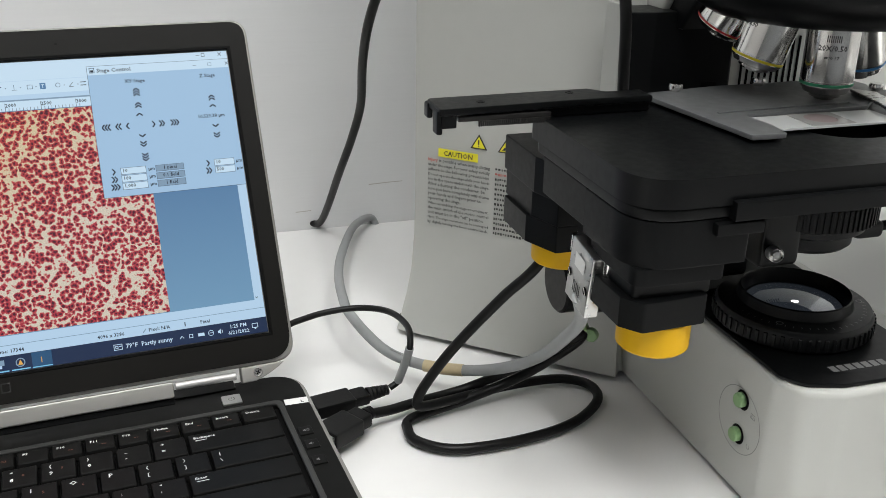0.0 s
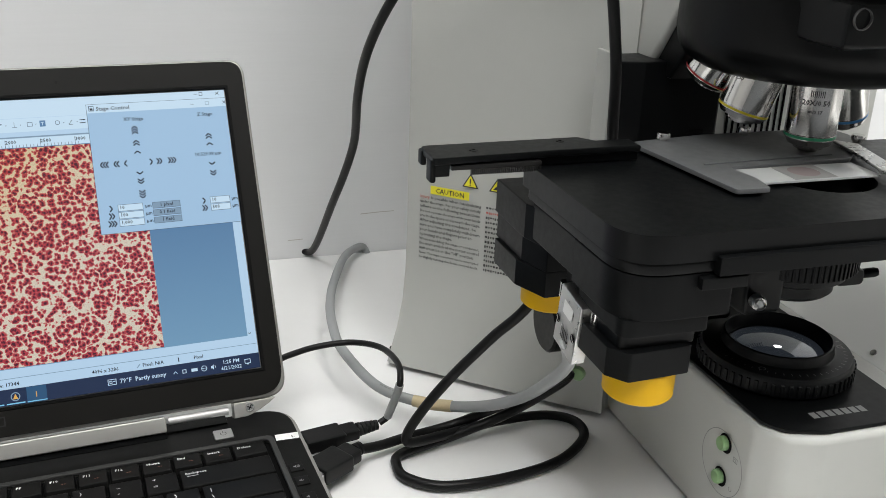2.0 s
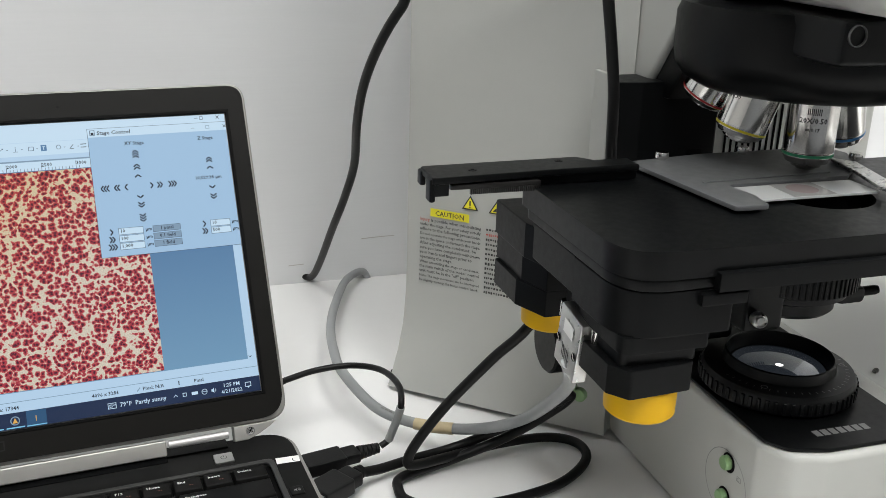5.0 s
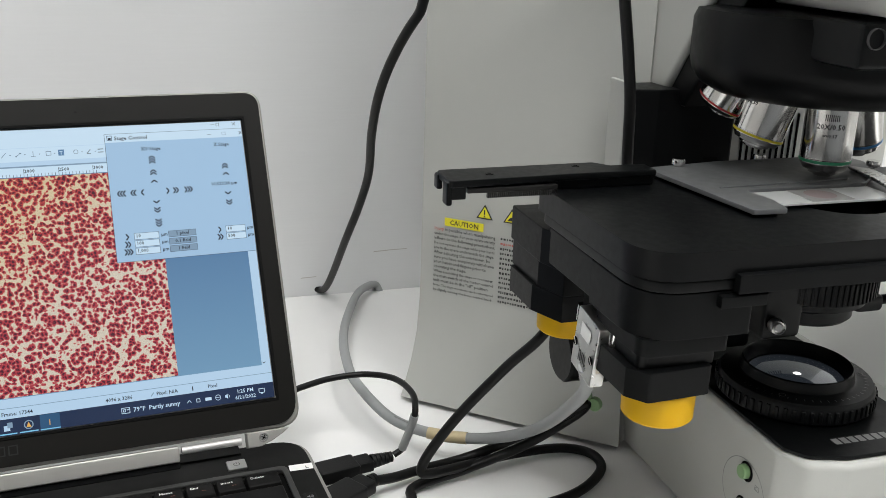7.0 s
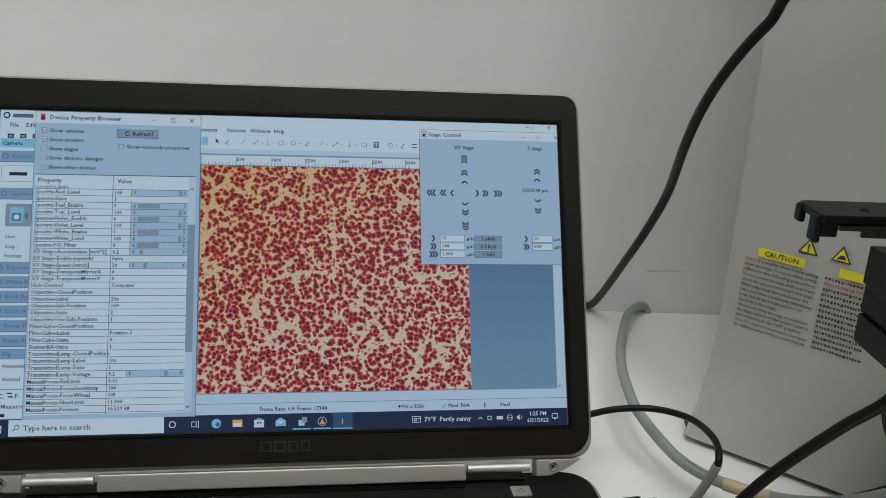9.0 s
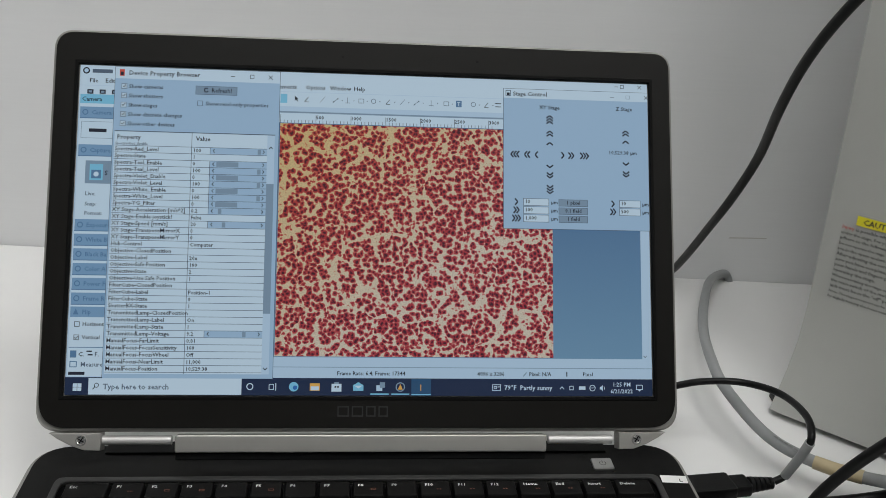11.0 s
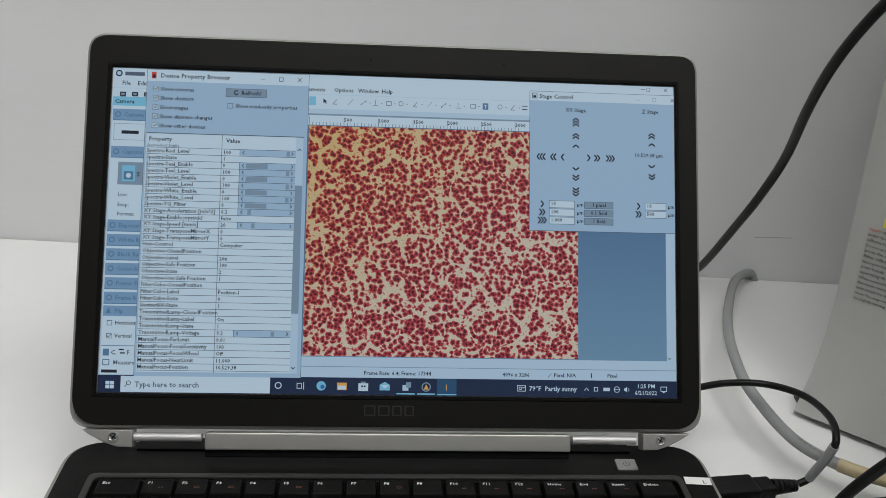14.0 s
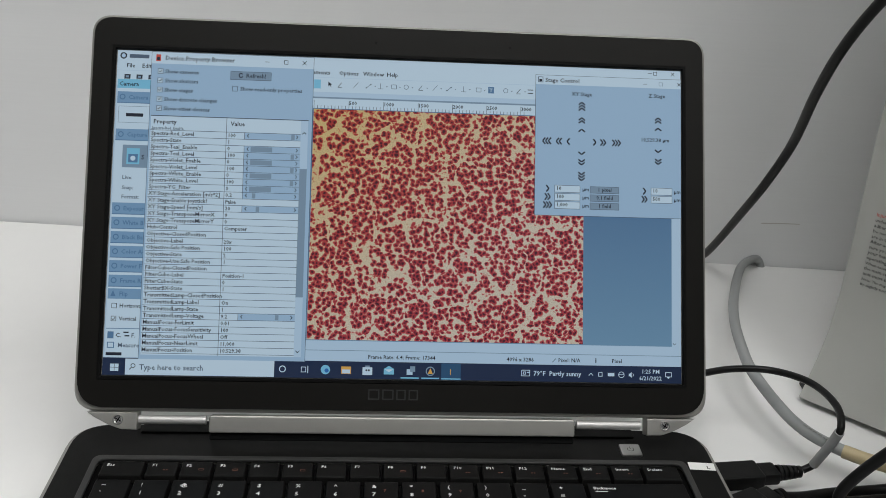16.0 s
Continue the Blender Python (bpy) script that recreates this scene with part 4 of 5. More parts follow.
s.poly([(1237, 746), (1240, 746), (1244, 742), (1244, 756), (1240, 752), (1237, 752)], UI_WHITE, 9)
s.ring(1243, 749, 6, 1.2, UI_WHITE, 10, 6, -0.8, 1.6)
s.text("1:25 PM", 1290, 745, 9.5, UI_WHITE, 9, 0.5)
s.text("6/21/2022", 1290, 761, 9.5, UI_WHITE, 9, 0.5)
s.border(1326, 741, 1342, 753, 1.6, UI_WHITE, 9)
s.poly([(1330, 753), (1338, 753), (1334, 757)], UI_WHITE, 9)
s.done("task_bar", panel)

# ---- the microscope ----
AX, AY, ST = 0.446, -0.083, 0.2165
# the stage and its drives are drawn at reduced size and enlarged to their place
GROW = Matrix.Translation((-0.0064, 0.0339, -0.0232)) @ Matrix.Scale(1.0655, 4)
scope = thing("microscope", pose(0, 0, 0), "pale grey laboratory microscope with black motorised stage", "microscope")

# foot: pale block with a rounded front
foot = [(0.391, 0.03), (0.391, -0.150), (0.398, -0.166), (0.418, -0.172), (0.474, -0.172), (0.494, -0.166), (0.501, -0.150), (0.501, 0.03)]
part("base", prism(rounded(foot, [0, 0.012, 0.012, 0.014, 0.014, 0.012, 0.012, 0], 5), 0.002, 0.0855, 0.004, 3), SCOPE, scope, "pale grey base block with rounded front")
top = [(0.3925, 0.02), (0.3925, -0.151), (0.400, -0.1625), (0.420, -0.1685), (0.460, -0.1685), (0.478, -0.1625), (0.4825, -0.146), (0.4825, 0.02)]
cover = part("base_cover", prism(rounded(top, [0, 0.002, 0.01, 0.02, 0.02, 0.01, 0, 0], 5), 0.0857, 0.0880, 0.0008, 2), BLACK, scope, "glossy black top cover")
sh = Sheet(Matrix.Translation((0.4390, -0.1565, 0.0881)), 0.001, 0.0001)
MARK = mat("silver_print", (0.16, 0.16, 0.16), 0.4)
for k in range(7):
    sh.rect(-17.5 + 5 * k, -5.6, -13.7 + 5 * k, 0, MARK, 1)
sh.done("maker_name", cover, "silver maker's mark")

# field lens collar
FL = Matrix.Translation((0.4365, -0.0985, 0.0880))
collar = part("field_collar", lathe([(0, 0), (0.041, 0), (0.043, 0.002), (0.043, 0.010), (0.0415, 0.0125), (0.0330, 0.0132), (0.0315, 0.0140), (0.0305, 0.0195), (0.0297, 0.0200), (0.0290, 0.0190), (0.0275, 0.0115), (0, 0.010)], FL, 72), BLACK, scope, "black ribbed collar round the lamp lens")
for k in range(60):
    a = 2 * math.pi * k / 60
    part("rib", box(-0.0011, 0.0011, 0.0425, 0.0440, 0.0025, 0.0095, 0.0003, 1, FL @ pose(0, 0, 0, 0, 0, math.degrees(a))), BLACK, collar, smooth=False)
sh = Sheet(FL @ Matrix.Translation((0, 0, 0.0131)), 0.001, 0.0001)
for k in range(26):
    a = math.pi * (1.05 + 0.9 * k / 25)
    sh.stroke(36.5 * math.cos(a), -36.5 * math.sin(a), 38.5 * math.cos(a), -38.5 * math.sin(a), 0.4, PRINT_SOFT, 2)
sh.ring(-26, 24, 2.0, 0.4, PRINT_SOFT, 2, 14)
sh.ring(34, 12, 1.8, 0.6, PRINT_SOFT, 2, 14)
sh.done("dial_marks", collar)
part("field_lens", lathe([(0.0274, 0.0), (0.0255, 0.0016), (0.019, 0.0036), (0.010, 0.0048), (0, 0.0052)], FL @ Matrix.Translation((0, 0, 0.0105)), 48), LENS, collar, "domed glass lens with a bright lamp reflection")
# small glowing disc in place of a highlight on the glass
part("lens_glint", lathe([(0, 0.0003), (0.0022, 0.0002), (0.0024, 0), (0, 0)], FL @ Matrix.Translation((-0.004, -0.006, 0.0152)), 20), LENS_GLINT, collar, "bright white glint, a glowing disc set on the lens")

# two green push buttons in a ring on the base's side
SIDE = Matrix(((0, 0, -1, 0.391), (-1, 0, 0, 0), (0, 1, 0, 0), (0, 0, 0, 1)))
for bz in (0.0600, 0.0385):
    sock = part("button_socket", lathe([(0.0058, 0.0004), (0.0050, 0.0010), (0.0046, 0.0004), (0, 0.0003)], Matrix.Translation((0.391, -0.128, bz)) @ pose(0, 0, 0, 0, -90, 0), 24), DARK, scope)
    part("green_button", lathe([(0, 0.0040), (0.0036, 0.0038), (0.0042, 0.0030), (0.0042, 0.0)], Matrix.Translation((0.391, -0.1275, bz)) @ pose(0, 0, 0, 0, -90, 0), 24), GREEN, sock, "round green push button")
sh = Sheet(SIDE, 0.001, 0.0003)
sh.ring(128 - 1, -47, 19.5, 0.45, PRINT_SOFT, 1, 48)
sh.border(136.5, -57, 140.5, -54, 0.4, PRINT_SOFT, 1)
sh.ring(138.5, -55.5, 1.1, 0.35, PRINT_SOFT, 2, 10)
sh.ring(138, -36.5, 1.5, 0.4, PRINT_SOFT, 1, 12, -0.9, 5.0)
sh.done("button_marks", scope)

# rear housing with two oblique panels, flaring out at the foot
def housing():
    bm = bmesh.new()
    levels = [(0.0045, 0.0), (0.012, 0.0015), (0.03, 0.0055), (0.05, 0.0088), (0.075, 0.0108), (0.10, 0.0115), (0.20, 0.0120), (0.62, 0.0125)]
    plan = [(0.2662, 0.1140), (0.2692, 0.1095), (0.3825, -0.0005), (0.3885, 0.0065), (0.4915, 0.0065), (0.4955, 0.0075), (0.614, 0.1225), (0.617, 0.127), (0.50, 0.300), (0.385, 0.300)]
    rings = []
    for z, d in levels:
        ring = []
        for k, (px, py) in enumerate(plan):
            if k < 2:
                sweep = d - 0.012 * max(0.0, 1 - z / 0.07) ** 2
                q = (px + sweep * 0.75, py + sweep * 0.55)
            elif k in (6, 7):
                q = (px - d * 0.75, py + d * 0.55)
            elif k < 6:
                q = (px + (d * 0.35 if k < 4 else -d * 0.35), py + d)
            else:
                q = (px + (d if k == 9 else -d), py)
            ring.append(bm.verts.new((*q, z)))
        rings.append(ring)
    for a, b in zip(rings, rings[1:]):
        for k in range(len(a)):
            bm.faces.new((a[k - 1], a[k], b[k], b[k - 1]))
    bm.faces.new(rings[0])
    bm.faces.new(rings[-1])
    bmesh.ops.recalc_face_normals(bm, faces=bm.faces)
    return bm


part("rear_housing", housing(), SCOPE, scope, "tall pale grey stand with oblique side panel")
part("rubber_foot", box(0.266, 0.284, 0.112, 0.132, 0.0, 0.0047, 0.001), RUBBER, scope)
part("rubber_foot", box(0.596, 0.614, 0.112, 0.132, 0.0, 0.0047, 0.001), RUBBER, scope)
part("rubber_foot", box(0.40, 0.42, -0.15, -0.13, 0.0, 0.0024, 0.0005), RUBBER, scope)
part("rubber_foot", box(0.46, 0.48, -0.15, -0.13, 0.0, 0.0024, 0.0005), RUBBER, scope)

# caution label printed on the oblique panel
P0, P1 = Vector((0.2745, 0.1190, 0)), Vector((0.3865, 0.0110, 0))
run_dir = (P1 - P0).normalized()
out_dir = Vector((run_dir.y, -run_dir.x, 0))
PANEL = Matrix(((run_dir.x, 0, out_dir.x, P0.x), (run_dir.y, 0, out_dir.y, P0.y), (0, 1, 0, 0), (0, 0, 0, 1)))
PANEL = PANEL @ Matrix.Translation((0, 0, 0.0004))
sh = Sheet(PANEL, 0.001, 0.00025)
L0 = 12.2
sh.rect(18.6, -141.6, 48.8, -135.6, LABEL_YELLOW, 1)
sh.text("CAUTION", 33.7, -136.9, 3.5, PRINT, 2, 0.5)
for tx in (49.3, 69.6):
    sh.poly([(tx - 6.3, -145.2), (tx + 6.3, -145.2), (tx, -155.7)], PRINT, 1)
    sh.poly([(tx - 4.8, -146.1), (tx + 4.8, -146.1), (tx, -154.0)], LABEL_YELLOW, 2)
sh.rect(48.8, -151.9, 49.8, -148.3, PRINT, 3)
sh.rect(48.8, -147.7, 49.8, -146.8, PRINT, 3)
sh.poly([(66.6, -147.0), (72.6, -147.5), (71.1, -149.9), (68.6, -149.3)], PRINT, 3)
sh.rect(69.9, -141.6, 96, -135.6, LABEL_YELLOW, 1)
lines = ["Injury is possible when manipulating", "under the stage. For your safety strictly", "adhere to the following precautions.", "Do not operate the stage while your hands", "are in the space underneath the stage.",
         "After adjusting the condenser, be", "sure you have completely withdrawn", "your hands and fingers prior to", "operating the stage.", "When assembling the stage or condenser,",
         "the main switch of the motor control", "unit must be in the \"off\" position", "Note: The stage movement can be interrupted", "by slightly turning the focus control knob."]
rnd = random.Random(5)
for k, w in enumerate(lines):
    y = -131.8 + 3.55 * k
    wide = glyphs(w)[2] * 2.3 / 0.7
    h = 2.3 * min(1.0, 47.5 / wide)
    if k == 0:
        sh.text("Injury", L0 - 1.5, y, h, PRINT_RED, 2)
        sh.text(w[7:], L0 - 1.5 + glyphs("Injury ")[2] * h / 0.7 + 0.9, y, h, PRINT, 2)
    else:
        sh.text(w, L0 - 1.5, y, h, PRINT, 2)
    # second column: unreadable print as plain bars
    q = L0 + 50
    end = q + (30 if k % 3 else 24)
    while q < end:
        wq = rnd.uniform(0.7, 1.7)
        sh.rect(q, y - 2.1, q + wq, y - rnd.uniform(0.2, 0.9), PRINT_RED if k == 1 else PRINT, 2)
        q += wq + rnd.uniform(0.5, 0.9)
sh.done("caution_label", scope, "printed yellow and black caution label")

def stage_part(name, bm, material, parent, label="", smooth=True):
    bmesh.ops.transform(bm, matrix=GROW, verts=bm.verts)
    return part(name, bm, material, parent, label, smooth)


# stage: thick black plate with an opening, on a skirt
hole = [(0.412 + 0.026 * math.cos(2 * math.pi * k / 36), -0.139 + 0.026 * math.sin(2 * math.pi * k / 36)) for k in range(36)]
SX, SY = 0.2768, -0.1985
plan = rounded([(SX, -0.084), (SX, SY), (0.525, SY), (0.525, -0.084)], [0.004, 0.0225, 0.0225, 0.004], 10)
stage = stage_part("stage", prism(plan, ST - 0.0125, ST, 0.0012, 2, hole=hole[::-1]), BLACK, scope, "satin black stage plate with rounded corners")
plan2 = rounded([(SX + 0.001, -0.090), (SX + 0.001, SY + 0.001), (0.523, SY + 0.001), (0.523, -0.090)], [0.004, 0.022, 0.022, 0.004], 10)
stage_part("stage_skirt", prism(plan2, ST - 0.0180, ST - 0.0130, 0.0008, 2), BLACK, stage)
stage_part("front_rail", box(0.3185, 0.525, SY - 0.0035, SY + 0.012, ST - 0.0186, ST - 0.0102, 0.0008), CHAR, stage, "dark sliding rail along the stage front")
stage_part("rail_stop", box(0.3120, 0.334, SY - 0.0020, SY + 0.012, ST - 0.0250, ST - 0.0196, 0.0007), CHAR, stage)

# front drive housing, stacked blocks down to the yellow knob
drive = stage_part("front_drive", prism(rounded([(SX + 0.001, -0.149), (SX + 0.001, SY + 0.0015), (0.3300, SY + 0.0015), (0.3300, -0.149)], [0, 0.022, 0.002, 0], 8), 0.1775, 0.1982, 0.0007, 2), CHAR, scope, "charcoal motor housing under the stage front")
stage_part("lower_block", prism(rounded([(SX + 0.004, -0.152), (SX + 0.004, SY + 0.004), (0.322, SY + 0.004), (0.322, -0.152)], [0, 0.007, 0.002, 0], 4), 0.1695, 0.1777, 0.0006, 2), CHAR, drive)
stage_part("waist", prism(rounded([(SX + 0.006, -0.152), (SX + 0.006, SY + 0.008), (0.319, SY + 0.008), (0.319, -0.152)], [0, 0.004, 0.002, 0], 4), 0.1625, 0.1697, 0.0004, 1), BLACK, drive)
stage_part("foot_block", prism(rounded([(SX + 0.002, -0.154), (SX + 0.002, SY + 0.012), (SX + 0.009, SY + 0.003), (0.3165, SY + 0.005), (0.3165, -0.154)], [0, 0.001, 0.002, 0.002, 0], 3), 0.1490, 0.1628, 0.0006, 2), CHAR, drive)


def knob(x, y, z0, z1):
    """A plain yellow thumb knob with softly rounded rims."""
    h = z1 - z0
    return stage_part("thumb_knob", lathe([(0, 0), (0.0148, 0), (0.0160, 0.0012), (0.0162, h - 0.001), (0.0155, h), (0, h)], Matrix.Translation((x, y, z0)), 48), YELLOW, scope, "bright yellow plastic thumb knob")


knob(0.3015, -0.1770, 0.1335, 0.1488)
knob(0.2975, -0.0860, 0.1370, 0.1503)
# middle and rear drive housings
stage_part("middle_drive", box(SX + 0.0015, 0.332, -0.1485, -0.098, 0.1800, 0.1983, 0.0008), CHAR, scope, "charcoal drive cover")
rear = stage_part("rear_drive", prism(rounded([(SX - 0.0005, -0.052), (SX - 0.0005, -0.094), (SX + 0.005, -0.112), (0.322, -0.112), (0.322, -0.052)], [0.001, 0.001, 0.001, 0, 0], 3), 0.1780, 0.1965, 0.0008, 2), CHAR, scope, "charcoal stepped motor housing")
stage_part("lower_block", prism(rounded([(SX + 0.0005, -0.053), (SX + 0.0005, -0.090), (SX + 0.007, -0.108), (0.320, -0.108), (0.320, -0.053)], 0.001, 2), 0.1640, 0.1782, 0.0006, 2), CHAR, rear)
stage_part("foot_block", prism(rounded([(SX - 0.0015, -0.056), (SX - 0.0015, -0.088), (SX + 0.007, -0.108), (0.320, -0.108), (0.320, -0.056)], 0.001, 2), 0.1500, 0.1642, 0.0006, 2), CHAR, rear)

# plug on the stage's drive, with its silver hood
conn = stage_part("drive_plug", box(-0.0030, 0.0040, -0.0112, 0.0112, -0.0165, 0.0150, 0.0010, 2, Matrix.Translation((0.2800, -0.1495, 0.1570)) @ pose(0, 0, 0, 10, 0, 0)), STEEL, scope, "silver metal plug hood with two screws")
CM = Matrix.Translation((0.2769, -0.1495, 0.1570)) @ pose(0, 0, 0, 10, 0, 0) @ Matrix(((0, 0, -1, 0), (-1, 0, 0, 0), (0, 1, 0, 0), (0, 0, 0, 1)))
sh = Sheet(GROW @ CM, 0.001, 0.0002)
sh.rect(-5, -10, 5, -3, WHITE, 1)
sh.done("plug_sticker", conn, "small white sticker")
for q in (-8.5, 8.5):
    sh = Sheet(GROW @ CM, 0.001, 0.0002)
    sh.disc(q, 3, 2.2, DARK, 1)
    sh.stroke(q - 1.4, 3 - 1.4, q + 1.4, 3 + 1.4, 0.7, CHROME, 2)
    sh.done("plug_screw", conn)
for q in range(5):
    sh = Sheet(GROW @ CM, 0.001, 0.0002)
    sh.rect(-3.6 + 1.6 * q, 4, -2.8 + 1.6 * q, 10, PRINT, 1)
    sh.done("plug_slot", conn)

stage_part("plug_socket", box(0.2830, 0.2900, -0.166, -0.132, 0.160, 0.186, 0.001), DARK, conn)
for q in (-0.166, -0.132):
    stage_part("thumb_screw", lathe([(0, -0.004), (0.0022, -0.004), (0.0024, 0.004), (0, 0.004)], Matrix.Translation((0.2830, q, 0.166)) @ pose(0, 0, 0, 8, 0, 0), 14), CHROME, conn)

RACK = mat("dark_rack_steel", (0.025, 0.024, 0.023), 0.4, metal=0.6)
# cross slide arm with a toothed rack
arm_plan = rounded([(0.2245, -0.0800), (0.2245, -0.1035), (0.2900, -0.0995), (0.3340, -0.0990), (0.3340, -0.0860), (0.3150, -0.0860), (0.3085, -0.0780)], [0.003, 0.002, 0, 0, 0, 0, 0], 3)
arm = stage_part("cross_arm", prism(arm_plan, 0.2215, 0.2250, 0.0008, 2), BLACK, scope, "flat black cross slide arm")
stage_part("arm_lip", box(0.2235, 0.2265, -0.1020, -0.0945, 0.2125, 0.2240, 0.001), BLACK, arm)
stage_part("arm_lip", box(0.2235, 0.2265, -0.0860, -0.0800, 0.2165, 0.2240, 0.001), BLACK, arm)
stage_part("arm_web", box(0.2255, 0.2330, -0.1025, -0.1000, 0.2155, 0.2240, 0.0006), BLACK, arm)
stage_part("slide_bar", box(0.2420, 0.3340, -0.0970, -0.0860, 0.2167, 0.2213, 0.0008), CHAR, arm)
stage_part("rack_bar", box(0.2340, 0.2800, -0.1015, -0.0972, 0.2180, 0.2205, 0.0005), RACK, arm)
for k in range(36):
    stage_part("rack_tooth", box(0.2440 + k * 0.0010, 0.2446 + k * 0.0010, -0.1017, -0.1000, 0.2155, 0.2181), RACK, arm, smooth=False)
for q, r in ((0.2475, -0.0930), (0.2960, -0.0850)):
    stage_part("arm_screw", lathe([(0.0022, 0), (0.0020, 0.0004), (0.0010, 0.0004), (0.0009, 0.0001), (0, 0.0001)], Matrix.Translation((q, r, 0.2249)), 16), CHAR, arm)

# slide holder: grey plate with a cut-out, screws, glass slide, clip
hp = rounded([(0.3395, -0.0770), (0.3500, -0.1610), (0.3675, -0.1615), (0.3700, -0.1470), (0.3670, -0.1285), (0.4385, -0.1260), (0.4571, -0.1090), (0.4710, -0.0849), (0.4680, -0.0690), (0.3864, -0.0700)], [0.005, 0.002, 0.002, 0.002, 0.002, 0.004, 0.004, 0.004, 0.004, 0], 4)
holder = stage_part("slide_holder", prism(hp, ST + 0.0016, ST + 0.0040, 0.0005, 2), PLATE, scope, "grey metal slide holder plate")
for q, r in ((0.3591, -0.0772), (0.4099, -0.0748), (0.4640, -0.1000)):
    stage_part("knurled_screw", lathe([(0, 0.0042), (0.0032, 0.0042), (0.0036, 0.0034), (0.0036, 0.0012), (0.0022, 0.001), (0.0022, 0)], Matrix.Translation((q, r, ST + 0.0040)), 24), CHROME, holder)
stage_part("holder_ledge", prism(rounded([(0.3560, -0.1235), (0.4330, -0.1195), (0.4330, -0.1180), (0.3560, -0.1215)], 0.0006, 2), ST + 0.0039, ST + 0.0046, 0.0003, 1), PLATE, holder)
slide = stage_part("glass_slide", box(0.3690, 0.4370, -0.1505, -0.1290, ST + 0.0016, ST + 0.0028, 0.0002), mat("frosted_slide", (0.55, 0.56, 0.55), 0.14, coat=0.5), holder, "glass specimen slide with frosted label end")
stage_part("cover_slip", box(0.3890, 0.4130, -0.1500, -0.1295, ST + 0.0029, ST + 0.0031), mat("cover_slip", (0.40, 0.39, 0.38), 0.06, coat=1.0), slide)
stage_part("specimen", lathe([(0, 0.0001), (0.0075, 0.0001), (0.0078, 0)], Matrix.Translation((0.401, -0.1395, ST + 0.0032)), 24), mat("specimen_stain", (0.30, 0.24, 0.24), 0.2, coat=0.5), slide)
clip = [(0.4480, -0.0980), (0.4571, -0.1090), (0.4486, -0.1416), (0.4400, -0.1600), (0.4340, -0.1540), (0.4420, -0.1280)]
stage_part("slide_clip", prism(rounded(clip, 0.002, 3), ST + 0.0045, ST + 0.0060, 0.0004, 1), STEEL, holder, "curved grey spring clip")

# condenser under the stage
CN = Matrix.Translation((0.4385, -0.0900, 0.008))
cond = part("condenser", lathe([(0, 0.128), (0.026, 0.128), (0.028, 0.130), (0.028, 0.136), (0.034, 0.139), (0.034, 0.142), (0.0385, 0.144), (0.0385, 0.157), (0.033, 0.159), (0.033, 0.200), (0, 0.200)], CN, 64), BLACK, scope, "black condenser with a knurled ring")
for k in range(72):
    part("knurl", box(-0.0008, 0.0008, 0.0380, 0.0394, 0.1445, 0.1565, 0.0002, 1, CN @ pose(0, 0, 0, 0, 0, 5 * k)), CHAR, cond, smooth=False)
part("condenser_mount", box(0.394, 0.418, -0.120, -0.060, 0.1330, 0.1720, 0.003), BLACK, cond)
part("condenser_bracket", box(0.400, 0.424, -0.070, 0.03, 0.105, 0.135, 0.003), BLACK, cond)
part("base_step", box(0.400, 0.4822, -0.0580, -0.0030, 0.0875, 0.0925, 0.001), BLACK, scope)
# centring screw
part("centring_screw", lathe([(0, 0.0072), (0.0018, 0.0072), (0.0020, 0.0062), (0.0032, 0.0070), (0.0040, 0.0060), (0.0040, 0.0)], Matrix.Translation((0.3994, -0.1220, 0.1430)) @ pose(0, 0, 0, 80, 0, -18), 24), STEEL, cond, "small steel screw with a hex socket")
lever = part("aperture_lever", box(0.4660, 0.4840, -0.105, -0.092, 0.136, 0.1460, 0.003), BLACK, cond)
part("lever_tip", lathe([(0, 0.013), (0.0022, 0.013), (0.0028, 0.011), (0.0028, 0)], Matrix.Translation((0.480, -0.100, 0.1415)) @ pose(0, 0, 0, 0, 80, -20), 16), CHAR, lever)

# black carrier plate behind the stage, and the limb over it
rp = [(0.3640, 0.0130), (0.3640, -0.0130), (0.3785, -0.0160), (0.4315, -0.0160), (0.4315, 0.0130)]
part("carrier_plate", prism(rounded(rp, 0.002, 3), 0.0910, 0.2495, 0.003, 2), BLACK, scope, "black vertical carrier plate")
part("carrier_side", prism(rounded([(0.3608, 0.0130), (0.3608, -0.0080), (0.3636, -0.0080), (0.3636, 0.0130)], 0.001, 3), 0.0910, 0.2530, 0.006, 3), SCOPE, scope)
part("plate_notch", box(0.412, 0.422, -0.0166, -0.0150, 0.201, 0.208, 0.0003), DARK, scope)
EY = Matrix(((0, 0, 1, 0), (1, 0, 0, 0), (0, 1, 0, 0), (0, 0, 0, 1)))
limb_plan = [(0.030, 0.245), (-0.004, 0.247), (-0.050, 0.310), (-0.152, 0.310), (-0.158, 0.370), (-0.10, 0.430), (0.030, 0.430)]
part("limb", prism(rounded(limb_plan, [0.0, 0.006, 0.004, 0.008, 0.01, 0.01, 0.01], 5), 0.388, 0.480, 0.006, 3, EY), SCOPE, scope, "pale grey upper limb")
black_plan = [(0.010, 0.2385), (-0.020, 0.2400), (-0.075, 0.3080), (-0.035, 0.3080)]
part("limb_front", prism(black_plan, 0.3920, 0.4355, 0.002, 2, EY), BLACK, scope)
for k in range(10):
    part("vent_slat", box(0.4480 + 0.0044 * k, 0.4491 + 0.0044 * k, -0.0012, 0.0005, 0.176, 0.230, 0.0003), DARK, scope, smooth=False)
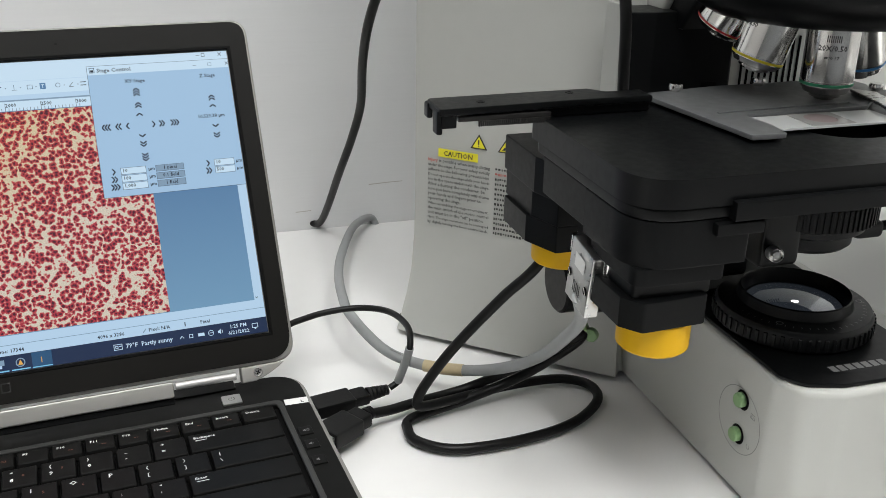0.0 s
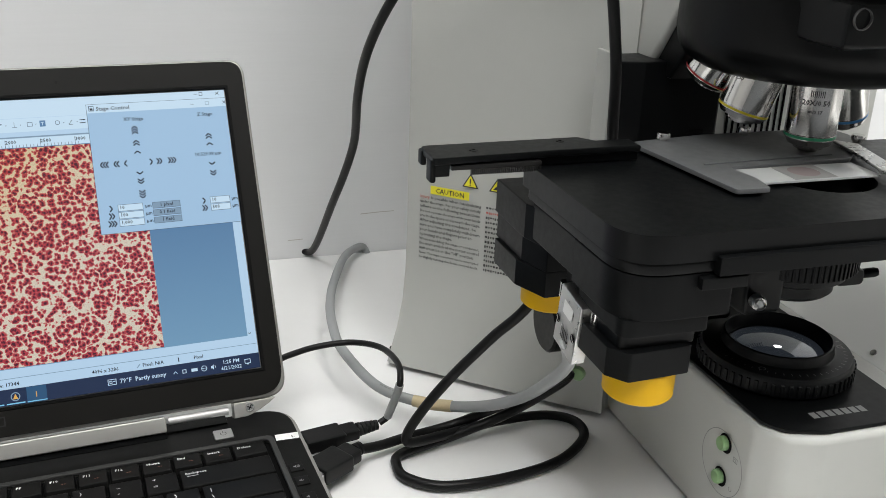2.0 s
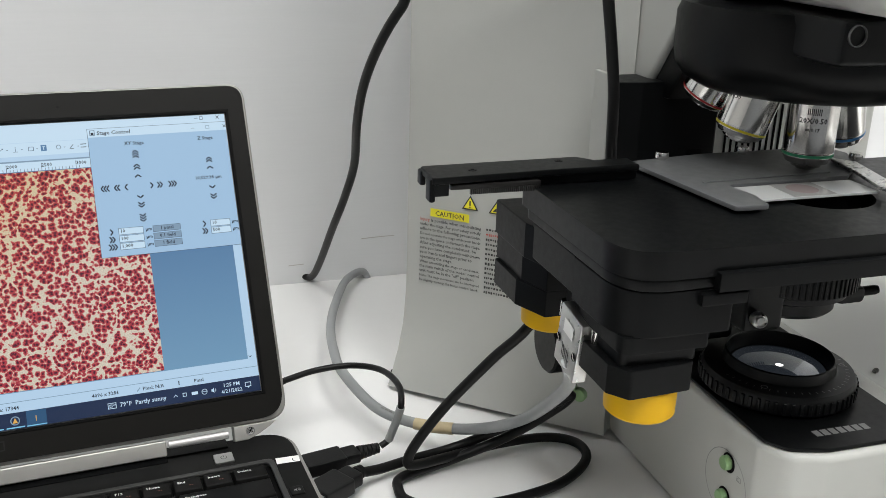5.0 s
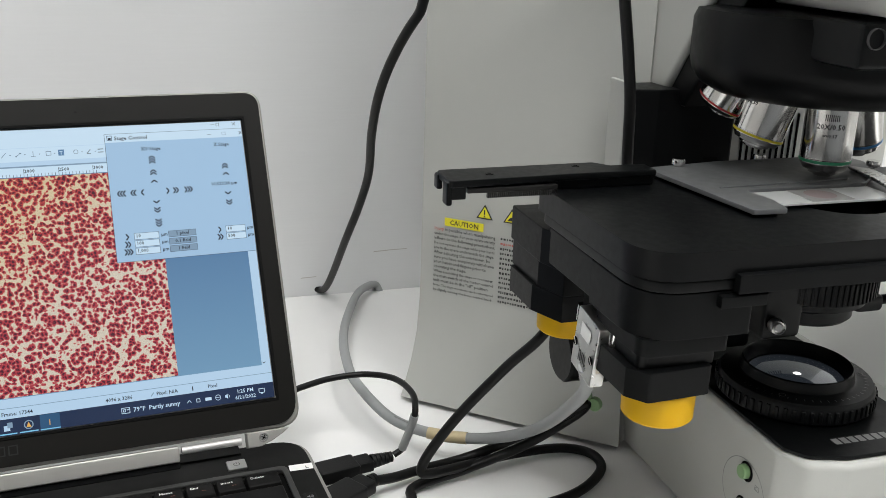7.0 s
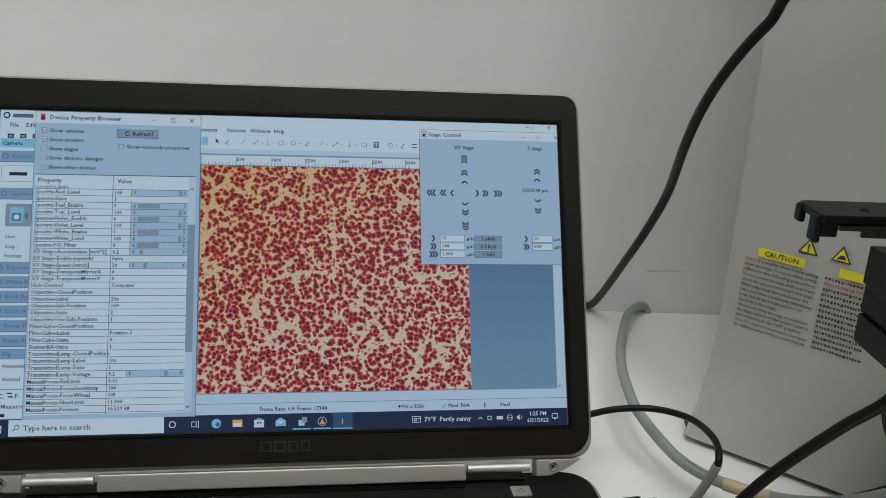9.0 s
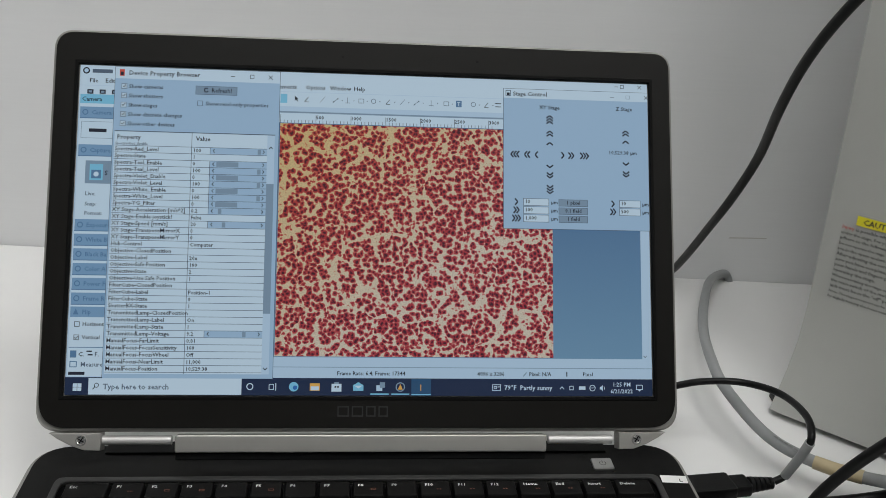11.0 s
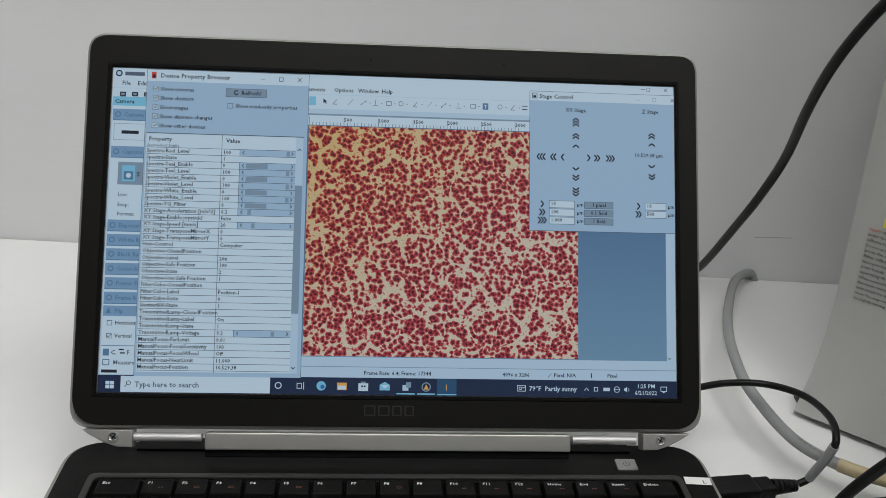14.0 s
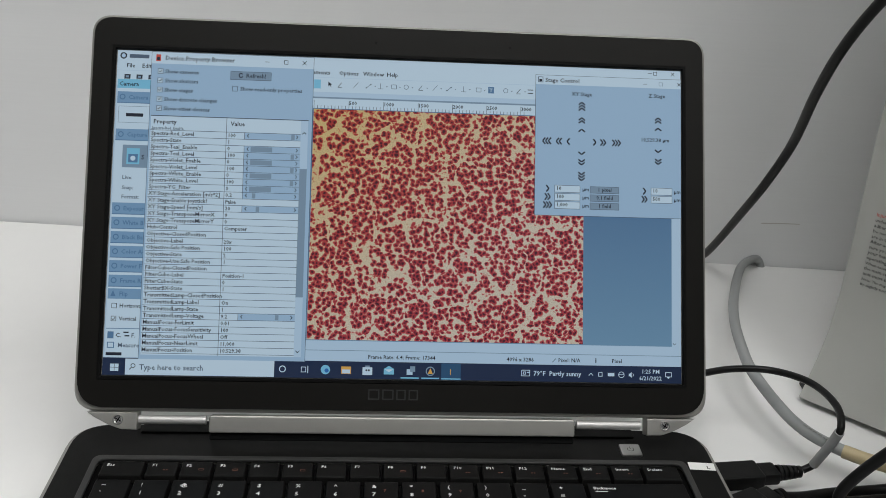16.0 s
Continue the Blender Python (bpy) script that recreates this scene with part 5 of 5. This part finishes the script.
part("vent_panel", box(0.4320, 0.560, 0.0000, 0.0120, 0.0885, 0.262, 0.001), SCOPE, scope, "pale grey panel with dark vent slits")

# revolving nosepiece and its objectives
NP = Matrix.Translation((AX + 0.005, AY + 0.020, 0))
nose = part("nosepiece", lathe([(0, 0.2520), (0.046, 0.2520), (0.058, 0.2540), (0.066, 0.2585), (0.0705, 0.2650), (0.0720, 0.2730), (0.0720, 0.2930), (0.070, 0.2985), (0.060, 0.3010), (0, 0.3010)], NP @ Matrix.Translation((0, 0, 0)), 72), BLACK, scope, "large black revolving nosepiece")
part("nose_front", box(0.4020, 0.5050, -0.1500, -0.100, 0.2790, 0.3005, 0.003), BLACK, nose)
part("nose_button", lathe([(0.0050, 0.0), (0.0050, 0.0012), (0.0046, 0.0014), (0.0045, 0.0)], Matrix.Translation((0.4091, -0.1500, 0.2935)) @ pose(0, 0, 0, 90, 0, 0), 28), mat("dark_ring", (0.055, 0.055, 0.055), 0.35), nose, "round dark cap on the nosepiece front")
head = part("head_front", box(0.4050, 0.4900, -0.172, -0.02, 0.3030, 0.360, 0.008, 3), SCOPE, scope, "pale grey head over the nosepiece")


def objective(m, band, length, r, marks):
    """A chrome objective along -z from its shoulder, with a coloured band, stepped tip and engraved lettering."""
    L = length
    body = part("objective", lathe([(0, 0.012), (r * 0.9, 0.012), (r * 0.9, 0.001), (r, 0), (r, -L * 0.76), (r * 0.985, -L * 0.765), (r * 0.985, -L * 0.775), (r, -L * 0.78), (r, -L * 0.83), (r * 0.88, -L * 0.88), (r * 0.84, -L * 0.91), (r * 0.62, -L * 0.935), (r * 0.58, -L * 0.965), (r * 0.42, -L * 0.98), (r * 0.38, -L), (0, -L)], m, 48), CHROME, nose, "polished chrome objective with a coloured band")
    part("colour_band", lathe([(r * 1.005, -L * 0.785), (r * 1.012, -L * 0.79), (r * 1.012, -L * 0.815), (r * 1.005, -L * 0.82)], m, 48), band, body)
    bm = bmesh.new()
    for text, z, h in marks:
        vs, fs, wide = glyphs(text)
        k = h / 0.7
        made = []
        for vx, vy, _ in vs:
            a = (vx - wide / 2) * k / r
            made.append(bm.verts.new(m @ Vector((1.004 * r * math.sin(a), -1.004 * r * math.cos(a), z + vy * k))))
        for f in fs:
            bm.faces.new([made[q] for q in f])
    part("engraving", bm, PRINT, body, smooth=False)
    return body


tilt = radians(17)
axis = Vector((0, math.sin(tilt), -math.cos(tilt)))
shoulder = Vector((AX, AY, 0.2575))
centre = shoulder + 0.031 * Vector((0, math.cos(tilt), math.sin(tilt)))
for turn, band, L, r, marks in ((0, GREEN_BAND, 0.0450, 0.0136, [("||||||||", -0.0125, 0.0026), ("20X/0.50", -0.0178, 0.0028), ("∞/0.17", -0.0222, 0.0018)]),
                                (56, YELLOW_BAND, 0.0372, 0.0140, [("||||||||", -0.010, 0.0024), ("10X/0.30", -0.0145, 0.0024)]),
                                (106, RED_BAND, 0.0330, 0.0150, [("4X/0.13", -0.013, 0.0026), ("∞/-", -0.0175, 0.002)]),
                                (-56, BLUE_BAND, 0.0440, 0.0132, [("40X/0.75", -0.012, 0.0028)])):
    R = Matrix.Rotation(radians(turn), 4, axis)
    spot = centre + R.to_3x3() @ (shoulder - centre)
    objective(Matrix.Translation(spot) @ R @ pose(0, 0, 0, 0, 0, -36), band, L, r, marks)

# focus drum and its button on the oblique panel, below the drive housings
drum = part("focus_drum", lathe([(0, 0.030), (0.017, 0.030), (0.0185, 0.0285), (0.0185, 0.012), (0.021, 0.010), (0.021, 0.0), (0, 0)], Matrix.Translation((0.3560, -0.0180, 0.0885)) @ Matrix.Rotation(radians(-90), 4, "Y") @ Matrix.Identity(4), 48), BLACK, scope, "black focus drum on the stand's side")
for bx, by, bz in ((0.3520, -0.0212, 0.0520), (0.3470, -0.0165, 0.0559)):
    part("side_button", lathe([(0, 0.004), (0.0040, 0.0036), (0.0046, 0.003), (0.0046, 0)], Matrix.Translation((bx, by, bz)) @ Matrix.Rotation(radians(-90), 4, "Y") @ Matrix.Rotation(radians(40), 4, "X"), 20), GREEN, scope, "small green push button")

# ---- pale cabinet beside the microscope ----
cab = thing("equipment_cabinet", pose(0, 0, 0), "pale grey metal equipment cabinet beside the microscope", "cabinet")
# front leaned back and painted white to imitate a brightly lit panel
slope = [(0.5055, 0.0785), (0.5950, 0.1600), (0.8000, 0.1600), (0.8000, 0.0785)]
EX = Matrix(((1, 0, 0, 0), (0, 0, -1, 0), (0, 1, 0, 0), (0, 0, 0, 1)))
part("body", prism(rounded(slope, [0.001, 0.006, 0.004, 0.001], 4), 0.0, 0.35, 0.002, 2, EX), WHITE, cab, "white front panel, sloped to look brightly lit")
part("plinth", box(0.5135, 0.796, -0.346, -0.004, 0.0, 0.0765, 0.001), SCOPE, cab)
CS = (0.5124, -0.0942, 0.0835)
part("screw", lathe([(0, 0.0016), (0.0020, 0.0014), (0.0026, 0.0004), (0.0026, 0)], Matrix.Translation(CS) @ Matrix.Rotation(radians(-43), 4, "Y"), 18), CHROME, cab)

# ---- cables and plugs ----
def cable(name, points, r, material, label, per=10):
    ob = thing(name, pose(0, 0, 0), label, "cable")
    part("sheath", tube(points, r, per), material, ob)
    return ob


# black cable rising along the wall towards the microscope head
cable("power_cable", [(0.2320, 0.345, 0.004), (0.2414, 0.3250, 0.0123), (0.2446, 0.2450, 0.0853), (0.2491, 0.2150, 0.1216), (0.2511, 0.1900, 0.1541), (0.2444, 0.1500, 0.1945), (0.2424, 0.1200, 0.2267), (0.2459, 0.0950, 0.2551), (0.2545, 0.0700, 0.2829), (0.2723, 0.0450, 0.3128), (0.395, 0.005, 0.345), (0.43, 0.0, 0.40)], 0.0033, RUBBER, "thick black cable rising in front of the wall")
# black cable hanging beside the limb
cable("lamp_cable", [(0.3322, -0.0300, 0.3680), (0.3381, -0.0300, 0.3324), (0.3447, -0.0300, 0.2947), (0.3489, -0.0300, 0.2703), (0.3523, -0.0300, 0.2450), (0.3567, -0.0250, 0.2073), (0.372, -0.005, 0.15), (0.380, 0.0, 0.10)], 0.0033, RUBBER, "black cable hanging beside the microscope limb")
# grey data cable from behind the desk to the stage plug
grey = cable("stage_cable", [(0.2960, 0.3360, -0.003), (0.2890, 0.3330, 0.0075), (0.2661, 0.2979, 0.0140), (0.2409, 0.2239, 0.0220), (0.2271, 0.1699, 0.0270), (0.2208, 0.1262, 0.0290), (0.2204, 0.0911, 0.0280), (0.2325, 0.0473, 0.0230), (0.2513, 0.0281, 0.0190), (0.2766, 0.0079, 0.0210), (0.2957, -0.0143, 0.0320), (0.3119, -0.0300, 0.0453), (0.3094, -0.0700, 0.0785), (0.3033, -0.1020, 0.1070), (0.2905, -0.1245, 0.1320)], 0.0036, GREYCABLE, "grey data cable arching across the desk to the stage")
part("tape", tube([(0.2552, 0.0239, 0.0191), (0.2654, 0.0158, 0.0197), (0.2766, 0.0079, 0.0210)], 0.0040, 6), TAPE, grey, "beige tape wrap")
for t0, t1, t2 in (((0.2445, 0.2368, 0.0235), (0.2309, 0.1822, 0.0285), 5), ((0.2367, 0.0386, 0.0255), (0.2476, 0.0264, 0.0235), 5)):
    for k in range(t2):
        q = Vector(t0).lerp(Vector(t1), k / t2)
        part("print_dash", box(-0.0012, 0.0012, -0.0005, 0.0005, -0.0001, 0.0001, 0, 1, Matrix.Translation(q) @ (Vector(t1) - Vector(t0)).to_track_quat("X", "Z").to_matrix().to_4x4()), PRINT_SOFT, grey, smooth=False)
# thin black cable from behind the laptop into the upper plug
usb = cable("usb_cable", [(0.130, 0.075, 0.035), (0.1616, 0.0550, 0.0420), (0.1772, 0.0595, 0.0440), (0.1974, 0.0659, 0.0450), (0.2207, 0.0652, 0.0460), (0.2368, 0.0466, 0.0500), (0.2416, 0.0186, 0.0530), (0.2392, 0.0005, 0.0500), (0.2374, 0.0027, 0.0380), (0.2343, 0.0103, 0.0190), (0.2281, 0.0095, 0.0145)], 0.0021, RUBBER, "thin black usb cable with a grey sleeve")
part("sleeve", tube([(0.2386, -0.0005, 0.0470), (0.2372, 0.0034, 0.0360), (0.2340, 0.0106, 0.0180)], 0.0027, 6), GREYCABLE, usb, "short grey sleeve")


def plug(parent, start, end, w, h, relief):
    """A moulded plug from the socket outwards, with a stepped grip and a ribbed strain relief."""
    a, b = Vector(start), Vector(end)
    d = b - a
    m = Matrix.Translation(a) @ d.to_track_quat("X", "Z").to_matrix().to_4x4()
    L = d.length
    body = part("plug_body", box(0, L * 0.72, -w / 2, w / 2, -h / 2, h / 2, 0.0016, 2, m), RUBBER, parent)
    part("plug_neck", box(L * 0.70, L, -w * 0.38, w * 0.38, -h * 0.42, h * 0.42, 0.0016, 2, m), RUBBER, body)
    part("metal_shell", box(-0.006, 0.0015, -w * 0.40, w * 0.40, -h * 0.30, h * 0.30, 0.0003, 1, m), STEEL, body)
    for k in range(relief):
        q = L + 0.0012 + 0.0030 * k
        part("relief_ring", lathe([(0.002, -0.001), (0.0046 - 0.0003 * k, -0.001), (0.0046 - 0.0003 * k, 0.001), (0.002, 0.001)], m @ Matrix.Translation((q, 0, 0)) @ pose(0, 0, 0, 0, 90, 0), 18), RUBBER, body)
    return body


plug(usb, (0.1770, -0.0020, 0.0145), (0.2123, 0.0052, 0.0145), 0.0165, 0.0090, 5)

video = cable("camera_cable", [(0.2078, -0.0150, 0.0130), (0.2236, -0.0092, 0.0100), (0.2436, -0.0011, 0.0080), (0.2759, 0.0044, 0.0090), (0.3033, -0.0054, 0.0240), (0.3241, -0.0193, 0.0420), (0.3357, -0.0283, 0.0540), (0.3406, -0.0306, 0.0570), (0.3354, -0.0241, 0.0460), (0.3105, -0.0077, 0.0200), (0.2724, -0.0070, 0.0080), (0.2374, -0.0133, 0.0045), (0.2309, -0.0256, 0.0045), (0.2339, -0.0398, 0.0045), (0.2542, -0.0533, 0.0045), (0.2939, -0.0541, 0.0045), (0.3316, -0.0452, 0.0045), (0.3580, -0.0246, 0.0045), (0.3610, -0.0046, 0.0045), (0.3442, 0.0078, 0.0045), (0.3085, 0.0061, 0.0060), (0.2681, -0.0079, 0.0105), (0.2421, -0.0171, 0.0145), (0.2400, -0.0163, 0.0210), (0.2494, -0.0199, 0.0400), (0.2637, -0.0274, 0.0640), (0.2831, -0.0400, 0.0940), (0.3023, -0.0501, 0.1200), (0.330, -0.030, 0.150)], 0.0032, RUBBER, "black camera cable looped on the desk")
plug(video, (0.1790, -0.0330, 0.0130), (0.2062, -0.0159, 0.0130), 0.0190, 0.0105, 2)
